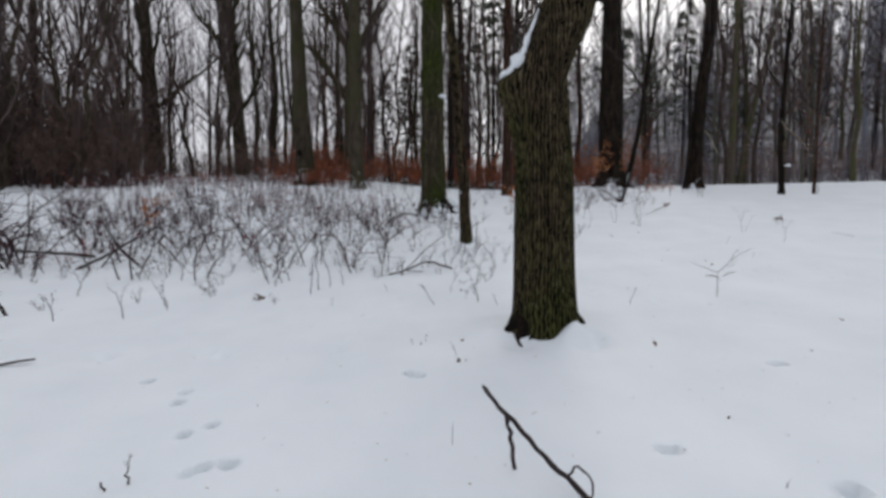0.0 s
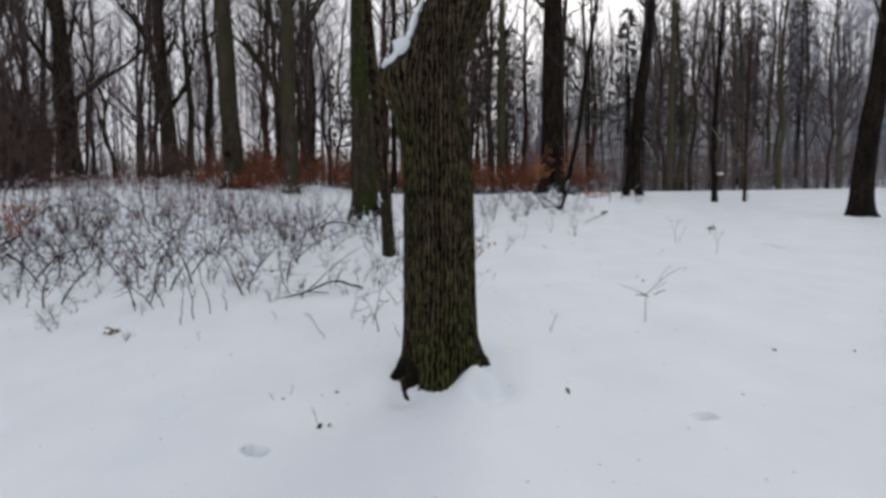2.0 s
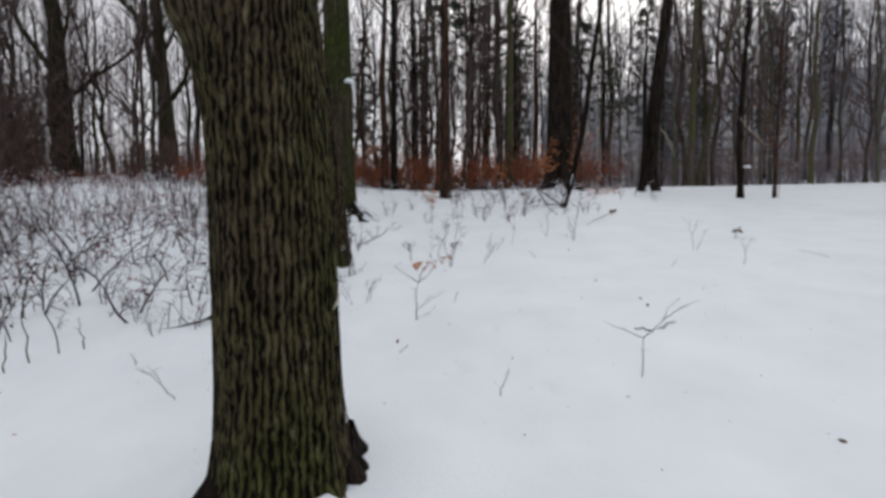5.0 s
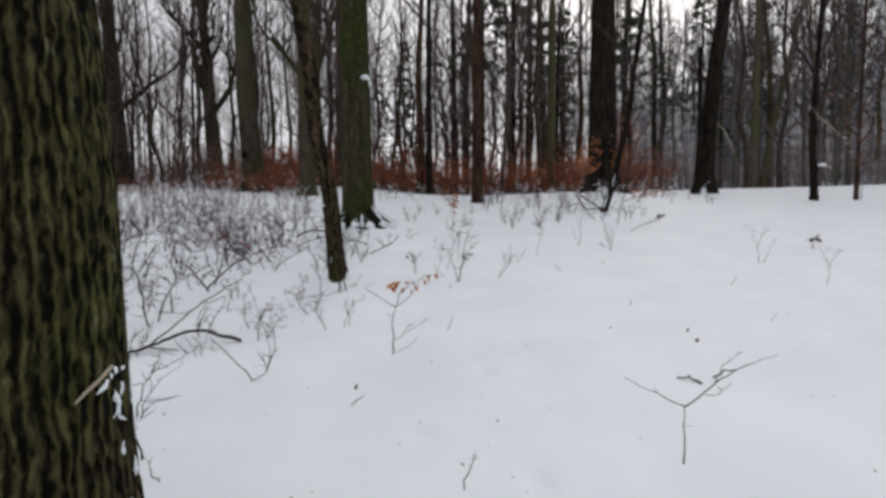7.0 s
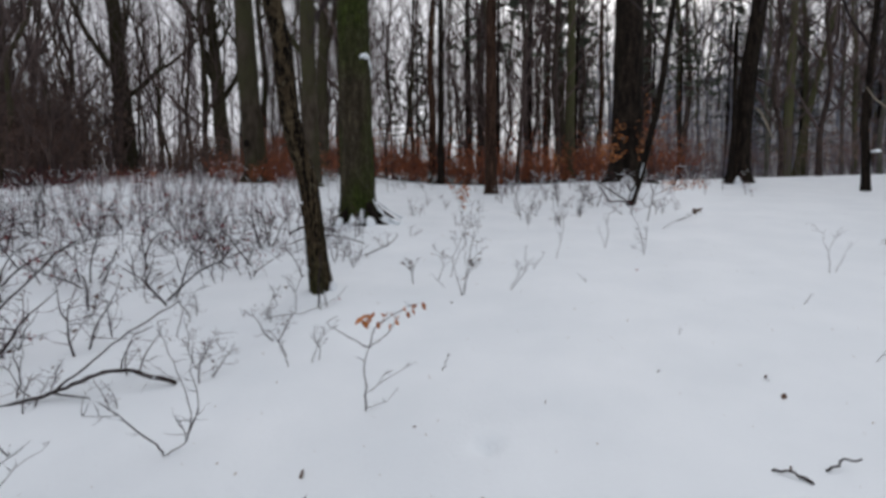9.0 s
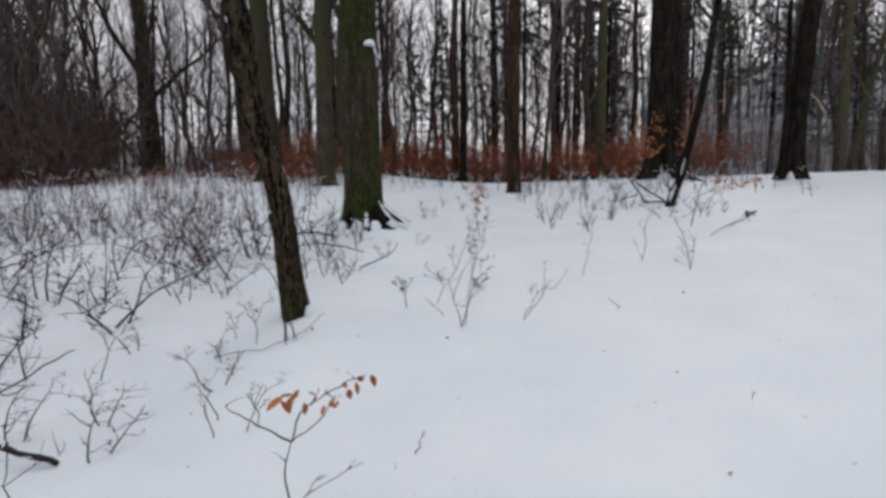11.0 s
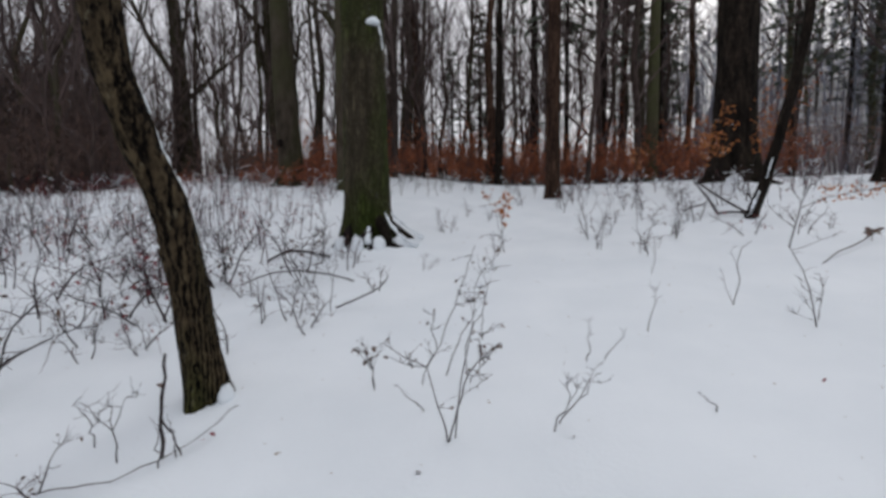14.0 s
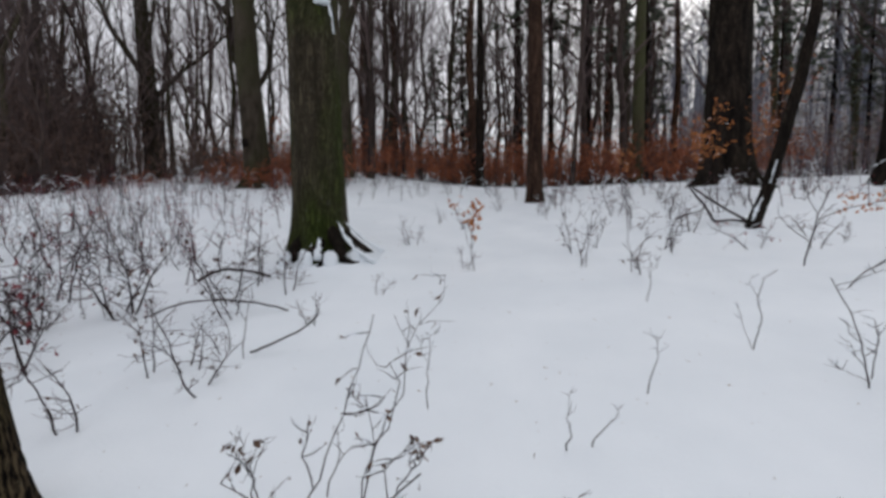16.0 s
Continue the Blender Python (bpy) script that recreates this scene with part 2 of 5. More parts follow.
# ---- mesh helpers ----
class Shape:
    """Faces gathered piece by piece, made into one mesh at the end."""

    def __init__(self):
        self.v, self.f = [], []

    def tube(self, pts, rad, n=4, cap=True):
        k0 = len(self.v)
        side = None
        for i, p in enumerate(pts):
            d = (pts[min(i + 1, len(pts) - 1)] - pts[max(i - 1, 0)])
            d = d.normalized() if d.length > 1e-9 else Vector((0, 0, 1))
            if side is None:
                side = d.orthogonal().normalized()
            else:
                side = side - d * side.dot(d)
                side = side.normalized() if side.length > 1e-6 else d.orthogonal().normalized()
            up = d.cross(side)
            for j in range(n):
                a = 2 * math.pi * j / n
                q = p + (side * math.cos(a) + up * math.sin(a)) * rad[i]
                self.v.append((q.x, q.y, q.z))
        for i in range(len(pts) - 1):
            for j in range(n):
                a, b = k0 + i * n + j, k0 + i * n + (j + 1) % n
                self.f.append((a, b, b + n, a + n))
        if cap:
            self.f.append(tuple(k0 + (len(pts) - 1) * n + j for j in range(n)))
        return self

    def leaf(self, p, size, rng, droop=0.6):
        """A pointed oval leaf, folded along its rib and curled towards the tip."""
        d = Vector((rng.uniform(-1, 1), rng.uniform(-1, 1), rng.uniform(-1.2, 0.5) - droop * 0.4)).normalized()
        s = d.orthogonal().normalized()
        s.rotate(Matrix.Rotation(rng.uniform(0, 6.28), 3, d))
        n = d.cross(s)
        k, curl, fold = len(self.v), rng.uniform(-0.5, 0.5), rng.uniform(0.1, 0.5)
        for u, w in ((0, 0), (0.22, 0.2), (0.5, 0.29), (0.78, 0.18), (1, 0)):
            rib = p + (d * u + n * curl * u * u) * size
            self.v.append((rib.x, rib.y, rib.z))
            if w:
                for side in (1, -1):
                    q = rib + (s * side + n * fold) * (w * size * rng.uniform(0.85, 1.1))
                    self.v.append((q.x, q.y, q.z))
        self.f += [(k, k + 2, k + 1), (k, k + 1, k + 3)]
        for a in (k + 1, k + 4):
            self.f += [(a, a + 1, a + 4, a + 3), (a, a + 3, a + 5, a + 2)]
        self.f += [(k + 7, k + 8, k + 10), (k + 7, k + 10, k + 9)]

    def scrap(self, p, size, rng):
        """A small leaf of two triangles, for leaves past counting."""
        d = Vector((rng.uniform(-1, 1), rng.uniform(-1, 1), rng.uniform(-1, 0.6))).normalized()
        s = d.orthogonal().normalized()
        s.rotate(Matrix.Rotation(rng.uniform(0, 6.28), 3, d))
        k = len(self.v)
        for q in (p, p + d * size * 0.5 + s * size * 0.32, p + d * size, p + d * size * 0.45 - s * size * 0.32):
            self.v.append((q.x, q.y, q.z))
        self.f += [(k, k + 1, k + 2), (k, k + 2, k + 3)]

    def dome(self, c, rx, ry, rz, rng, n=10, m=4, rough=0.12):
        """A lumpy cap, flat below."""
        k0 = len(self.v)
        for i in range(m):
            e = (math.pi / 2) * i / m
            for j in range(n):
                a = 2 * math.pi * j / n
                w = 1 + rng.uniform(-rough, rough)
                self.v.append((c[0] + rx * w * math.cos(a) * math.cos(e), c[1] + ry * w * math.sin(a) * math.cos(e), c[2] + rz * math.sin(e) * w))
        self.v.append((c[0], c[1], c[2] + rz))
        for i in range(m - 1):
            for j in range(n):
                a, b = k0 + i * n + j, k0 + i * n + (j + 1) % n
                self.f.append((a, b, b + n, a + n))
        for j in range(n):
            self.f.append((k0 + (m - 1) * n + j, k0 + (m - 1) * n + (j + 1) % n, k0 + m * n))
        self.f.append(tuple(k0 + j for j in reversed(range(n))))

    def mesh(self, name, material, smooth=True):
        me = bpy.data.meshes.new(name)
        me.from_pydata(self.v, [], self.f)
        me.materials.append(material)
        if smooth:
            me.polygons.foreach_set("use_smooth", [True] * len(me.polygons))
        me.update()
        return me


def part(name, shape, material, parent, label="", smooth=True):
    ob = new(name, shape.mesh(name, material, smooth))
    ob.parent = parent
    if label:
        ob["label"] = label
    if name in ("twig_growth", "snow_dusting", "bough_growth", "needles", "leaves", "crown", "stem_growth"):
        ob["kind"] = "stuff"
    return ob


def thing(name, place, label, category, group="", kind=""):
    ob = new(name)
    ob.location = place
    return tagged(ob, label, category, group, kind)


# ---- the lie of the land ----
def step(u):
    u = min(max(u, 0.0), 1.0)
    return u * u * (3 - 2 * u)


def lie(x, y):
    """Height of the snow without its small relief: a slope that climbs to a crest, higher to the west, and a gentler rise beyond."""
    g = y - 0.05
    h = -0.22 * step(g / 6) + 0.65 * step((4 - x) / 14) * step((g - 8) / 13)
    h += 0.30 * math.exp(-((x - 6.8) / 2.2) ** 2 - ((g - 18.5) / 4.2) ** 2)
    crest = 22.5 + 12 * step((2 - x) / 16)
    d = max(0.0, g - crest)
    run = g - 0.75 * d * d / (d + 3)
    if run > 60:
        run = 60 + 40 * math.tanh((run - 60) / 40)
    if run < -20:
        run = -20 + 20 * math.tanh((run + 20) / 20)
    if y > 0 and x > 0:
        h += 23 * step((math.hypot(x, y) - 50) / 75) * step((math.degrees(math.atan2(x, y)) - 12) / 8)
    return 0.012 + 0.016 * max(-60.0, min(60.0, x)) + 0.1277 * run + 0.992 * h


# drifts against trunks: x, y, height, width
DRIFTS = [(0.9, 3.95, 0.07, 0.6), (1.65, 4.35, 0.04, 0.3), (1.12, 3.83, 0.10, 0.09), (1.21, 3.90, 0.13, 0.085), (0.45, 4.02, 0.04, 0.12), (1.25, 4.45, 0.10, 0.5), (0.5, 4.3, 0.06, 0.3), (0.5, 9.35, 0.05, 0.3), (-0.2, 14.2, 0.14, 0.7), (0.5, 13.9, 0.08, 0.5),
          (2.76, 20.15, 0.1, 0.6), (7.2, 20.3, 0.2, 0.9), (11.4, 21.3, 0.1, 0.7)]
# footprints and small hollows: x, y, depth, width
HOLLOWS = [(-2.25, 3.33, 0.20, 0.036), (-1.83, 2.98, 0.20, 0.036), (-1.86, 3.13, 0.14, 0.036), (-1.57, 2.57, 0.18, 0.039), (-1.45, 2.68, 0.14, 0.036), (-1.28, 2.24, 0.18, 0.036), (-1.34, 2.19, 0.08, 0.036),
           (-1.15, 2.26, 0.18, 0.039), (-1.20, 2.28, 0.06, 0.030), (-0.27, 3.37, 0.12, 0.033), (-0.22, 3.33, 0.14, 0.033), (-0.17, 3.31, 0.12, 0.033), (-0.92, 3.89, 0.06, 0.060), (-2.09, 3.91, 0.05, 0.060), (-1.92, 3.81, 0.05, 0.060), (1.21, 2.26, 0.150, 0.041), (1.89, 1.91, 0.150, 0.041),
           (1.32, 3.85, 0.102, 0.130), (1.20, 3.76, 0.085, 0.080), (0.66, 3.78, 0.068, 0.100), (-3.00, 3.90, 0.085, 0.080), (2.60, 3.40, 0.150, 0.041), (2.30, 6.40, 0.068, 0.060), (1.90, 5.60, 0.051, 0.080), (2.50, 5.20, 0.051, 0.070)]


def ground(x, y):
    h = lie(x, y)
    if -15 < x < 20 and -4 < y < 26:
        h += 0.028 * noise.noise((x * 0.45, y * 0.45, 3.1)) + 0.010 * noise.noise((x * 1.7, y * 1.7, 7.7)) + 0.004 * noise.noise((x * 5.0, y * 5.0, 1.7))
        for cx, cy, a, w in DRIFTS:
            d2 = ((x - cx) ** 2 + (y - cy) ** 2) / (w * w)
            if d2 < 9:
                h += a * math.exp(-d2)
        for cx, cy, a, w in HOLLOWS:
            d2 = ((x - cx) ** 2 + (y - cy) ** 2) / (w * w)
            if d2 < 9:
                h -= a * math.exp(-d2 * d2 if w < 0.05 else -d2)
    return h


def spaced(lo, hi, fine, far, growth):
    """Coordinates with a fine even stretch that grow coarser outwards."""
    mid = list(np.arange(lo, hi, fine))
    out, s = [mid[-1]], fine
    while out[-1] < far:
        s *= growth
        out.append(out[-1] + s)
    low, s = [lo], fine
    while low[-1] > -far:
        s *= growth
        low.append(low[-1] - s)
    return list(reversed(low[1:])) + mid + out[1:]


def snow_ground():
    xs, ys = spaced(-3.0, 3.6, 0.045, 1500, 1.16), spaced(1.5, 8.0, 0.045, 1500, 1.16)
    xs = sorted(set(xs) | set(np.arange(-2.5, 0.1, 0.017)))
    ys = sorted(set(ys) | set(np.arange(1.85, 3.5, 0.017)))
    s = Shape()
    s.v = [(x, y, ground(x, y)) for y in ys for x in xs]
    w = len(xs)
    s.f = [(j * w + i, j * w + i + 1, (j + 1) * w + i + 1, (j + 1) * w + i) for j in range(len(ys) - 1) for i in range(w - 1)]
    return tagged(new("ground", s.mesh("ground", SNOW)), "smooth fresh snow covering the forest floor", "snow", kind="structure")


snow_ground()


# ---- trees ----
def bent(pts, z):
    """The centre line (x, y) at height z through a few (z, x, y), smoothed."""
    for (z0, x0, y0), (z1, x1, y1) in zip(pts, pts[1:]):
        if z <= z1:
            u = step(max(0.0, (z - z0) / (z1 - z0))) * 0.35 + 0.65 * max(0.0, (z - z0) / (z1 - z0))
            return x0 + (x1 - x0) * u, y0 + (y1 - y0) * u
    (z0, x0, y0), (z1, x1, y1) = pts[-2:]
    k = (z - z0) / (z1 - z0)
    return x0 + (x1 - x0) * k, y0 + (y1 - y0) * k


def stem(line, r0, top, flare=0.5, sides=20, rise=0.12, lobes=5, seed=0, furrow=0.0, fine=0.0, burl=None, lobe_turn=0.0, until=None, toes=()):
    """A trunk from below the snow to its top: tapered, flared into root lobes, uneven, furrowed."""
    s = Shape()
    zs, z = [], -0.3
    until = until or top
    while z < top:
        zs.append(z)
        z += rise if z < until else 0.5
    zs.append(top)
    for z in zs:
        cx, cy = bent(line, max(z, 0))
        taper = max(0.06, 1 - 0.78 * max(z, 0) / max(top, 12.0))
        spread = flare * math.exp(-max(z, -0.05) / 0.27)
        for j in range(sides):
            a = 2 * math.pi * j / sides
            ca, sa = math.cos(a), math.sin(a)
            r = r0 * taper
            r *= 1 + spread * (0.55 + 0.45 * math.cos(lobes * a + lobe_turn + seed)) + 0.07 * noise.noise((ca * 1.3 + seed, sa * 1.3, z * 0.8))
            for ta, reach, tw, th in toes:
                da = math.atan2(math.sin(a - ta), math.cos(a - ta))
                r += reach * math.exp(-(da / tw) ** 2 - max(z, -0.05) / th)
            if burl:
                for bz, ba, bh, bw, amount in burl:
                    da = math.atan2(math.sin(a - ba), math.cos(a - ba))
                    r += amount * math.exp(-((z - bz) / bh) ** 2 - (da / bw) ** 2)
            if furrow:
                ridge = abs(noise.noise((ca * r0 * 70 + seed, sa * r0 * 70, z * 9.0))) + 0.5 * abs(noise.noise((ca * r0 * 105, sa * r0 * 105 + seed, z * 12)))
                r += furrow * (min(1.0, ridge * 2.8) - 0.6)
            s.v.append((cx + r * ca, cy + r * sa, z))
    for i in range(len(zs) - 1):
        for j in range(sides):
            b = (j + 1) % sides
            s.f.append((i * sides + j, i * sides + b, (i + 1) * sides + b, (i + 1) * sides + j))
    s.f.append(tuple((len(zs) - 1) * sides + j for j in range(sides)))
    return s


def shoot(s, p, d, length, r, rng, segs=4, n=4, curl=0.25, up=0.15):
    """One bending branch; gives back its points."""
    pts, d = [p.copy()], d.normalized()
    for i in range(segs):
        d = (d + Vector((rng.uniform(-curl, curl), rng.uniform(-curl, curl), rng.uniform(-curl, curl) + up))).normalized()
        pts.append(pts[-1] + d * length / segs)
    s.tube(pts, [r * (1 - 0.8 * i / segs) for i in range(segs + 1)], n, cap=False)
    return pts


def crown(line, r0, top, low, limbs, rng, reach=0.24, twigs=5, sub=3, steep=(0.5, 1.3), light=False, thick=1.0):
    """Limbs, branches and twigs of a bare broadleaf tree; light: fewer sides, for trees that stand far off."""
    s = Shape()
    a = rng.uniform(0, 6.28)
    for k in range(limbs):
        z = low + (top - low) * (k + rng.random() * 0.6) / limbs
        a += 2.4 + rng.uniform(-0.5, 0.5)
        cx, cy = bent(line, z)
        f = 1 - z / (top * 1.05)
        length = (0.35 + f) * top * reach * rng.uniform(0.6, 1.15)
        r = min(r0 * 0.6, (0.012 + length * 0.011) * thick)
        d = Vector((math.cos(a), math.sin(a), rng.uniform(*steep)))
        pts = shoot(s, Vector((cx, cy, z)), d, length, r, rng, 4 if light else 5, 4 if light else 6, 0.26, 0.16)
        for i in range(twigs):
            u = rng.uniform(0.2, 1.0) * (len(pts) - 1)
            i0 = min(int(u), len(pts) - 2)
            q = pts[i0].lerp(pts[i0 + 1], u - i0)
            d2 = (pts[i0 + 1] - pts[i0]).normalized() + Vector((rng.uniform(-0.9, 0.9), rng.uniform(-0.9, 0.9), rng.uniform(-0.2, 0.7)))
            l2 = length * rng.uniform(0.28, 0.6)
            t = shoot(s, q, d2, l2, max(0.009, r * 0.4), rng, 2 if light else 3, 3, 0.25, 0.1)
            for _ in range(sub):
                q2 = rng.choice(t[1:])
                d3 = (t[-1] - t[0]).normalized() + Vector((rng.uniform(-1, 1), rng.uniform(-1, 1), rng.uniform(-0.4, 0.8)))
                shoot(s, q2, d3, l2 * rng.uniform(0.4, 0.8), max(0.007, r * 0.2), rng, 1 if light else 2, 3, 0.25, 0.05)
    return s


def tree(x, y, r0, top, line, material, label, low=3.0, limbs=16, seed=1, sides=24, flare=0.5, rise=0.12, furrow=0.0, lobes=5, burl=None, name="tree", lobe_turn=0.0, until=None, reach=0.22, group="", twigs=5, toes=(), steep=(0.5, 1.3), thick=1.0):
    rng = random.Random(seed)
    t = thing(name, (x, y, lie(x, y)), label, "tree", group)
    part("trunk", stem(line, r0, top, flare, sides, rise, lobes, seed, furrow, burl=burl, lobe_turn=lobe_turn, until=until, toes=toes), material, t)
    part("crown", crown(line, r0, top, low, limbs, rng, reach, twigs, steep=steep, thick=thick), TWIG if thick == 1.0 else material, t, "bare dark branches and twigs")
    return t


# the great tree beside the path, with a broken-off limb, a knuckle below it and a crooked upper trunk
oak = tree(0.95, 4.15, 0.278, 17, [(0, 0, 0), (1.5, -0.02, 0.0), (2.35, -0.07, 0.0), (2.95, 0.18, 0.0), (3.5, 0.42, 0), (5, 0.95, 0), (17, 2.0, 0)], OAK,
           "stout old tree with deeply furrowed dark bark in snow", 5.5, 14, 3, 190, 0.20, 0.018, 0.018, 5,
           [(2.26, math.pi, 0.17, 0.75, 0.12), (2.0, math.pi - 0.3, 0.15, 0.5, 0.04)], "old_tree", until=3.6,
           toes=[(radians(204), 0.13, 0.32, 0.20), (radians(265), 0.09, 0.40, 0.18), (radians(325), 0.03, 0.3, 0.2), (radians(30), 0.15, 0.24, 0.22), (radians(4), 0.10, 0.2, 0.18), (radians(110), 0.15, 0.4, 0.2)])
# slender crooked tree
CROOK = [(0, 0, 0), (0.66, -0.035, -0.04), (1.05, -0.045, -0.10), (1.25, -0.055, -0.15), (1.6, -0.115, -0.27), (2.0, -0.150, -0.385), (2.45, -0.150, -0.435), (3.1, -0.22, -0.55), (11, -1.2, -1.4)]
thin_tree = tree(0.48, 9.2, 0.110, 11, CROOK, CROOKED,
                 "slender crooked tree with mossy furrowed bark", 4.0, 12, 5, 64, 0.36, 0.02, 0.012, 3, [(0.95, math.pi + 0.6, 0.05, 0.5, 0.015)], "crooked_tree", until=3.2,
                 toes=[(radians(42), 0.045, 0.42, 0.10), (radians(-85), 0.025, 0.4, 0.10), (radians(-28), -0.025, 0.3, 0.14)])
moss_tree = tree(-0.26, 13.92, 0.375, 20, [(0, 0, 0), (3, 0.0, 0), (20, -0.1, 0)], MOSSY, "thick green mossy tree with snow between its roots", 6.0, 16, 8, 96, 0.55, 0.03, 0.016, 6,
                 [(3.1, -0.9, 0.3, 0.45, 0.07), (1.75, -1.9, 0.08, 0.35, 0.03)], "mossy_tree", until=6.5)
beech = tree(-6.5, 22.4, 0.44, 20, [(0, 0, 0), (1.5, -0.05, 0), (4, -0.2, 0), (20, -0.5, 0)], BEECH, "broad grey beech with a dark knothole near its foot", 7.0, 14, 11, 40, 0.75, 0.06, 0.01, 5, name="beech_tree", until=9)
tree(-3.87, 21.3, 0.33, 20, [(0, 0, 0), (20, 0.1, 0)], BEECH, "straight grey beech trunk among russet brush", 4.5, 16, 12, 36, 0.35, 0.06, 0.01, 5, name="beech_tree", until=9)
tree(2.75, 19.95, 0.20, 21, [(0, 0, 0), (21, 0.1, 0)], PINE, "straight reddish-brown pine trunk rising from the snow", 9.0, 14, 13, 36, 0.4, 0.05, 0.012, 5, name="pine_tree", until=9)
tree(7.2, 20.0, 0.51, 22, [(0, 0, 0), (3, 0.0, 0), (22, -0.2, 0)], DARK, "massive dark tree with spreading roots and russet shoots", 7.0, 18, 14, 64, 0.25, 0.05, 0.03, 5, name="dark_tree", until=9,
     toes=[(radians(188), 0.24, 0.5, 0.42), (radians(322), 0.30, 0.45, 0.40), (radians(262), -0.14, 0.32, 0.5), (radians(60), 0.2, 0.5, 0.4)])
leaner = tree(11.35, 21.15, 0.30, 20, [(0, 0, 0), (2.0, 0.08, 0), (4.0, 0.24, 0), (7.0, 0.58, 0), (20, 2.2, 0)], DARK, "dark tree leaning to one side with a snowy foot", 4.0, 18, 15, 48, 0.2, 0.06, 0.02, 4, name="leaning_tree", until=9,
              toes=[(radians(168), 0.16, 0.5, 0.5), (radians(312), 0.20, 0.45, 0.5), (radians(246), -0.10, 0.3, 0.5)])
tree(10.95, 20.95, 0.09, 5.4, [(0, 0, 0), (2, 0.1, 0), (5.4, 0.05, 0)], DARK, "short dead snag with broken side stubs", 3.2, 6, 51, 16, 0.5, 0.1, 0.01, 3, name="dead_snag", until=6, reach=0.07, twigs=1)
gnarled = tree(13.08, 17.95, 0.10, 11, [(0, 0, 0), (2, -0.12, 0), (4, -0.05, 0), (11, 0.3, 0)], DARK, "thin gnarled dark tree with a snowy knob", 2.6, 16, 16, 20, 0.4, 0.06, 0.01, 3, [(0.95, 0.0, 0.12, 0.9, 0.06), (1.6, 3.0, 0.1, 0.8, 0.05), (2.1, -1.0, 0.14, 0.7, 0.06), (2.6, 2.2, 0.1, 0.7, 0.05), (3.1, -2.4, 0.16, 0.9, 0.07), (0.4, 4.0, 0.12, 0.8, 0.03)], "gnarled_tree", until=6)
russet = tree(14.21, 17.8, 0.06, 10, [(0, 0, 0), (10, 0.1, 0)], PINE, "thin young tree with short russet side shoots", 1.5, 22, 17, 14, 0.3, 0.12, name="young_tree", reach=0.14)
tree(14.13, 13.1, 0.28, 18, [(0, 0, 0), (1, 0.05, 0), (2.5, 0.2, 0), (4, 0.45, 0), (18, 2.2, 0)], DARK, "stout dark brown tree leaning at the edge of the clearing", 5.0, 14, 18, 40, 0.3, 0.06, 0.02, 5, name="leaning_tree", until=6, toes=[(radians(200), 0.10, 0.5, 0.3), (radians(300), 0.10, 0.4, 0.3)])
tree(5.82, 15.2, 0.085, 8.5, [(0, 0, 0), (0.6, 0.19, 0.0), (1.4, 0.38, 0.0), (2.2, 0.55, 0.0), (3.0, 0.67, 0.0), (8.5, 1.5, 0.3)], DARK, "thin dark tree leaning over a fallen branch", 3.0, 10, 19, 20, 0.35, 0.06, 0.01, 3, name="leaning_tree", until=5)
tree(0.5, 27.8, 0.19, 22, [(0, 0, 0), (22, 0.2, 0)], DARK, "tall straight dark trunk beyond the brush", 8.0, 12, 21, 20, 0.3, 0.3, name="tall_tree")
tree(1.75, 42.0, 0.35, 24, [(0, 0, 0), (24, -0.2, 0)], DARK, "tall straight dark trunk beyond the brush", 8.0, 14, 22, 20, 0.3, 0.3, name="tall_tree")
tree(6.1, 39.4, 0.31, 23, [(0, 0, 0), (23, 0.2, 0)], DARK, "tall straight dark trunk beyond the brush", 8.0, 14, 23, 20, 0.3, 0.3, name="tall_tree")
tree(7.67, 32.0, 0.32, 23, [(0, 0, 0), (23, 0.1, 0)], GREEN, "tall greenish trunk beyond the brush", 8.0, 14, 24, 20, 0.3, 0.3, name="tall_tree")
tree(21.5, 34.9, 0.30, 20, [(0, 0, 0), (20, 0.1, 0)], GREEN, "broad greenish trunk at the rim of the clearing", 6.0, 12, 25, 24, 0.4, 0.2, name="tall_tree")
tree(22.5, 35.1, 0.21, 19, [(0, -0.3, 0), (19, 3.2, 0)], GREEN, "greenish trunk slanting away from its neighbour", 6.0, 12, 29, 24, 0.4, 0.2, name="tall_tree")
tree(-20.0, 33.0, 0.62, 19, [(0, 0, 0), (5, -0.2, 0), (19, -0.6, 0)], BEECH, "broad beech trunk wrapped in brown brush", 4.5, 12, 26, 28, 0.6, 0.2, name="beech_tree", reach=0.36, steep=(1.3, 2.4), thick=2.0, twigs=8)
tree(-15.3, 36.2, 0.56, 19, [(0, 0, 0), (5, -0.3, 0), (19, -1.0, 0)], BEECH, "grey beech with steep forking limbs", 4.2, 14, 27, 28, 0.5, 0.2, name="beech_tree", reach=0.40, steep=(1.4, 2.4), thick=2.6, twigs=8)
tree(-5.4, 27.5, 0.31, 18, [(0, 0, 0), (4, 0.0, 0), (18, 0.9, 0)], BEECH, "grey beech forking steeply upwards", 4.4, 12, 28, 20, 0.4, 0.2, name="beech_tree", reach=0.40, steep=(1.6, 2.6), thick=2.6, twigs=7)


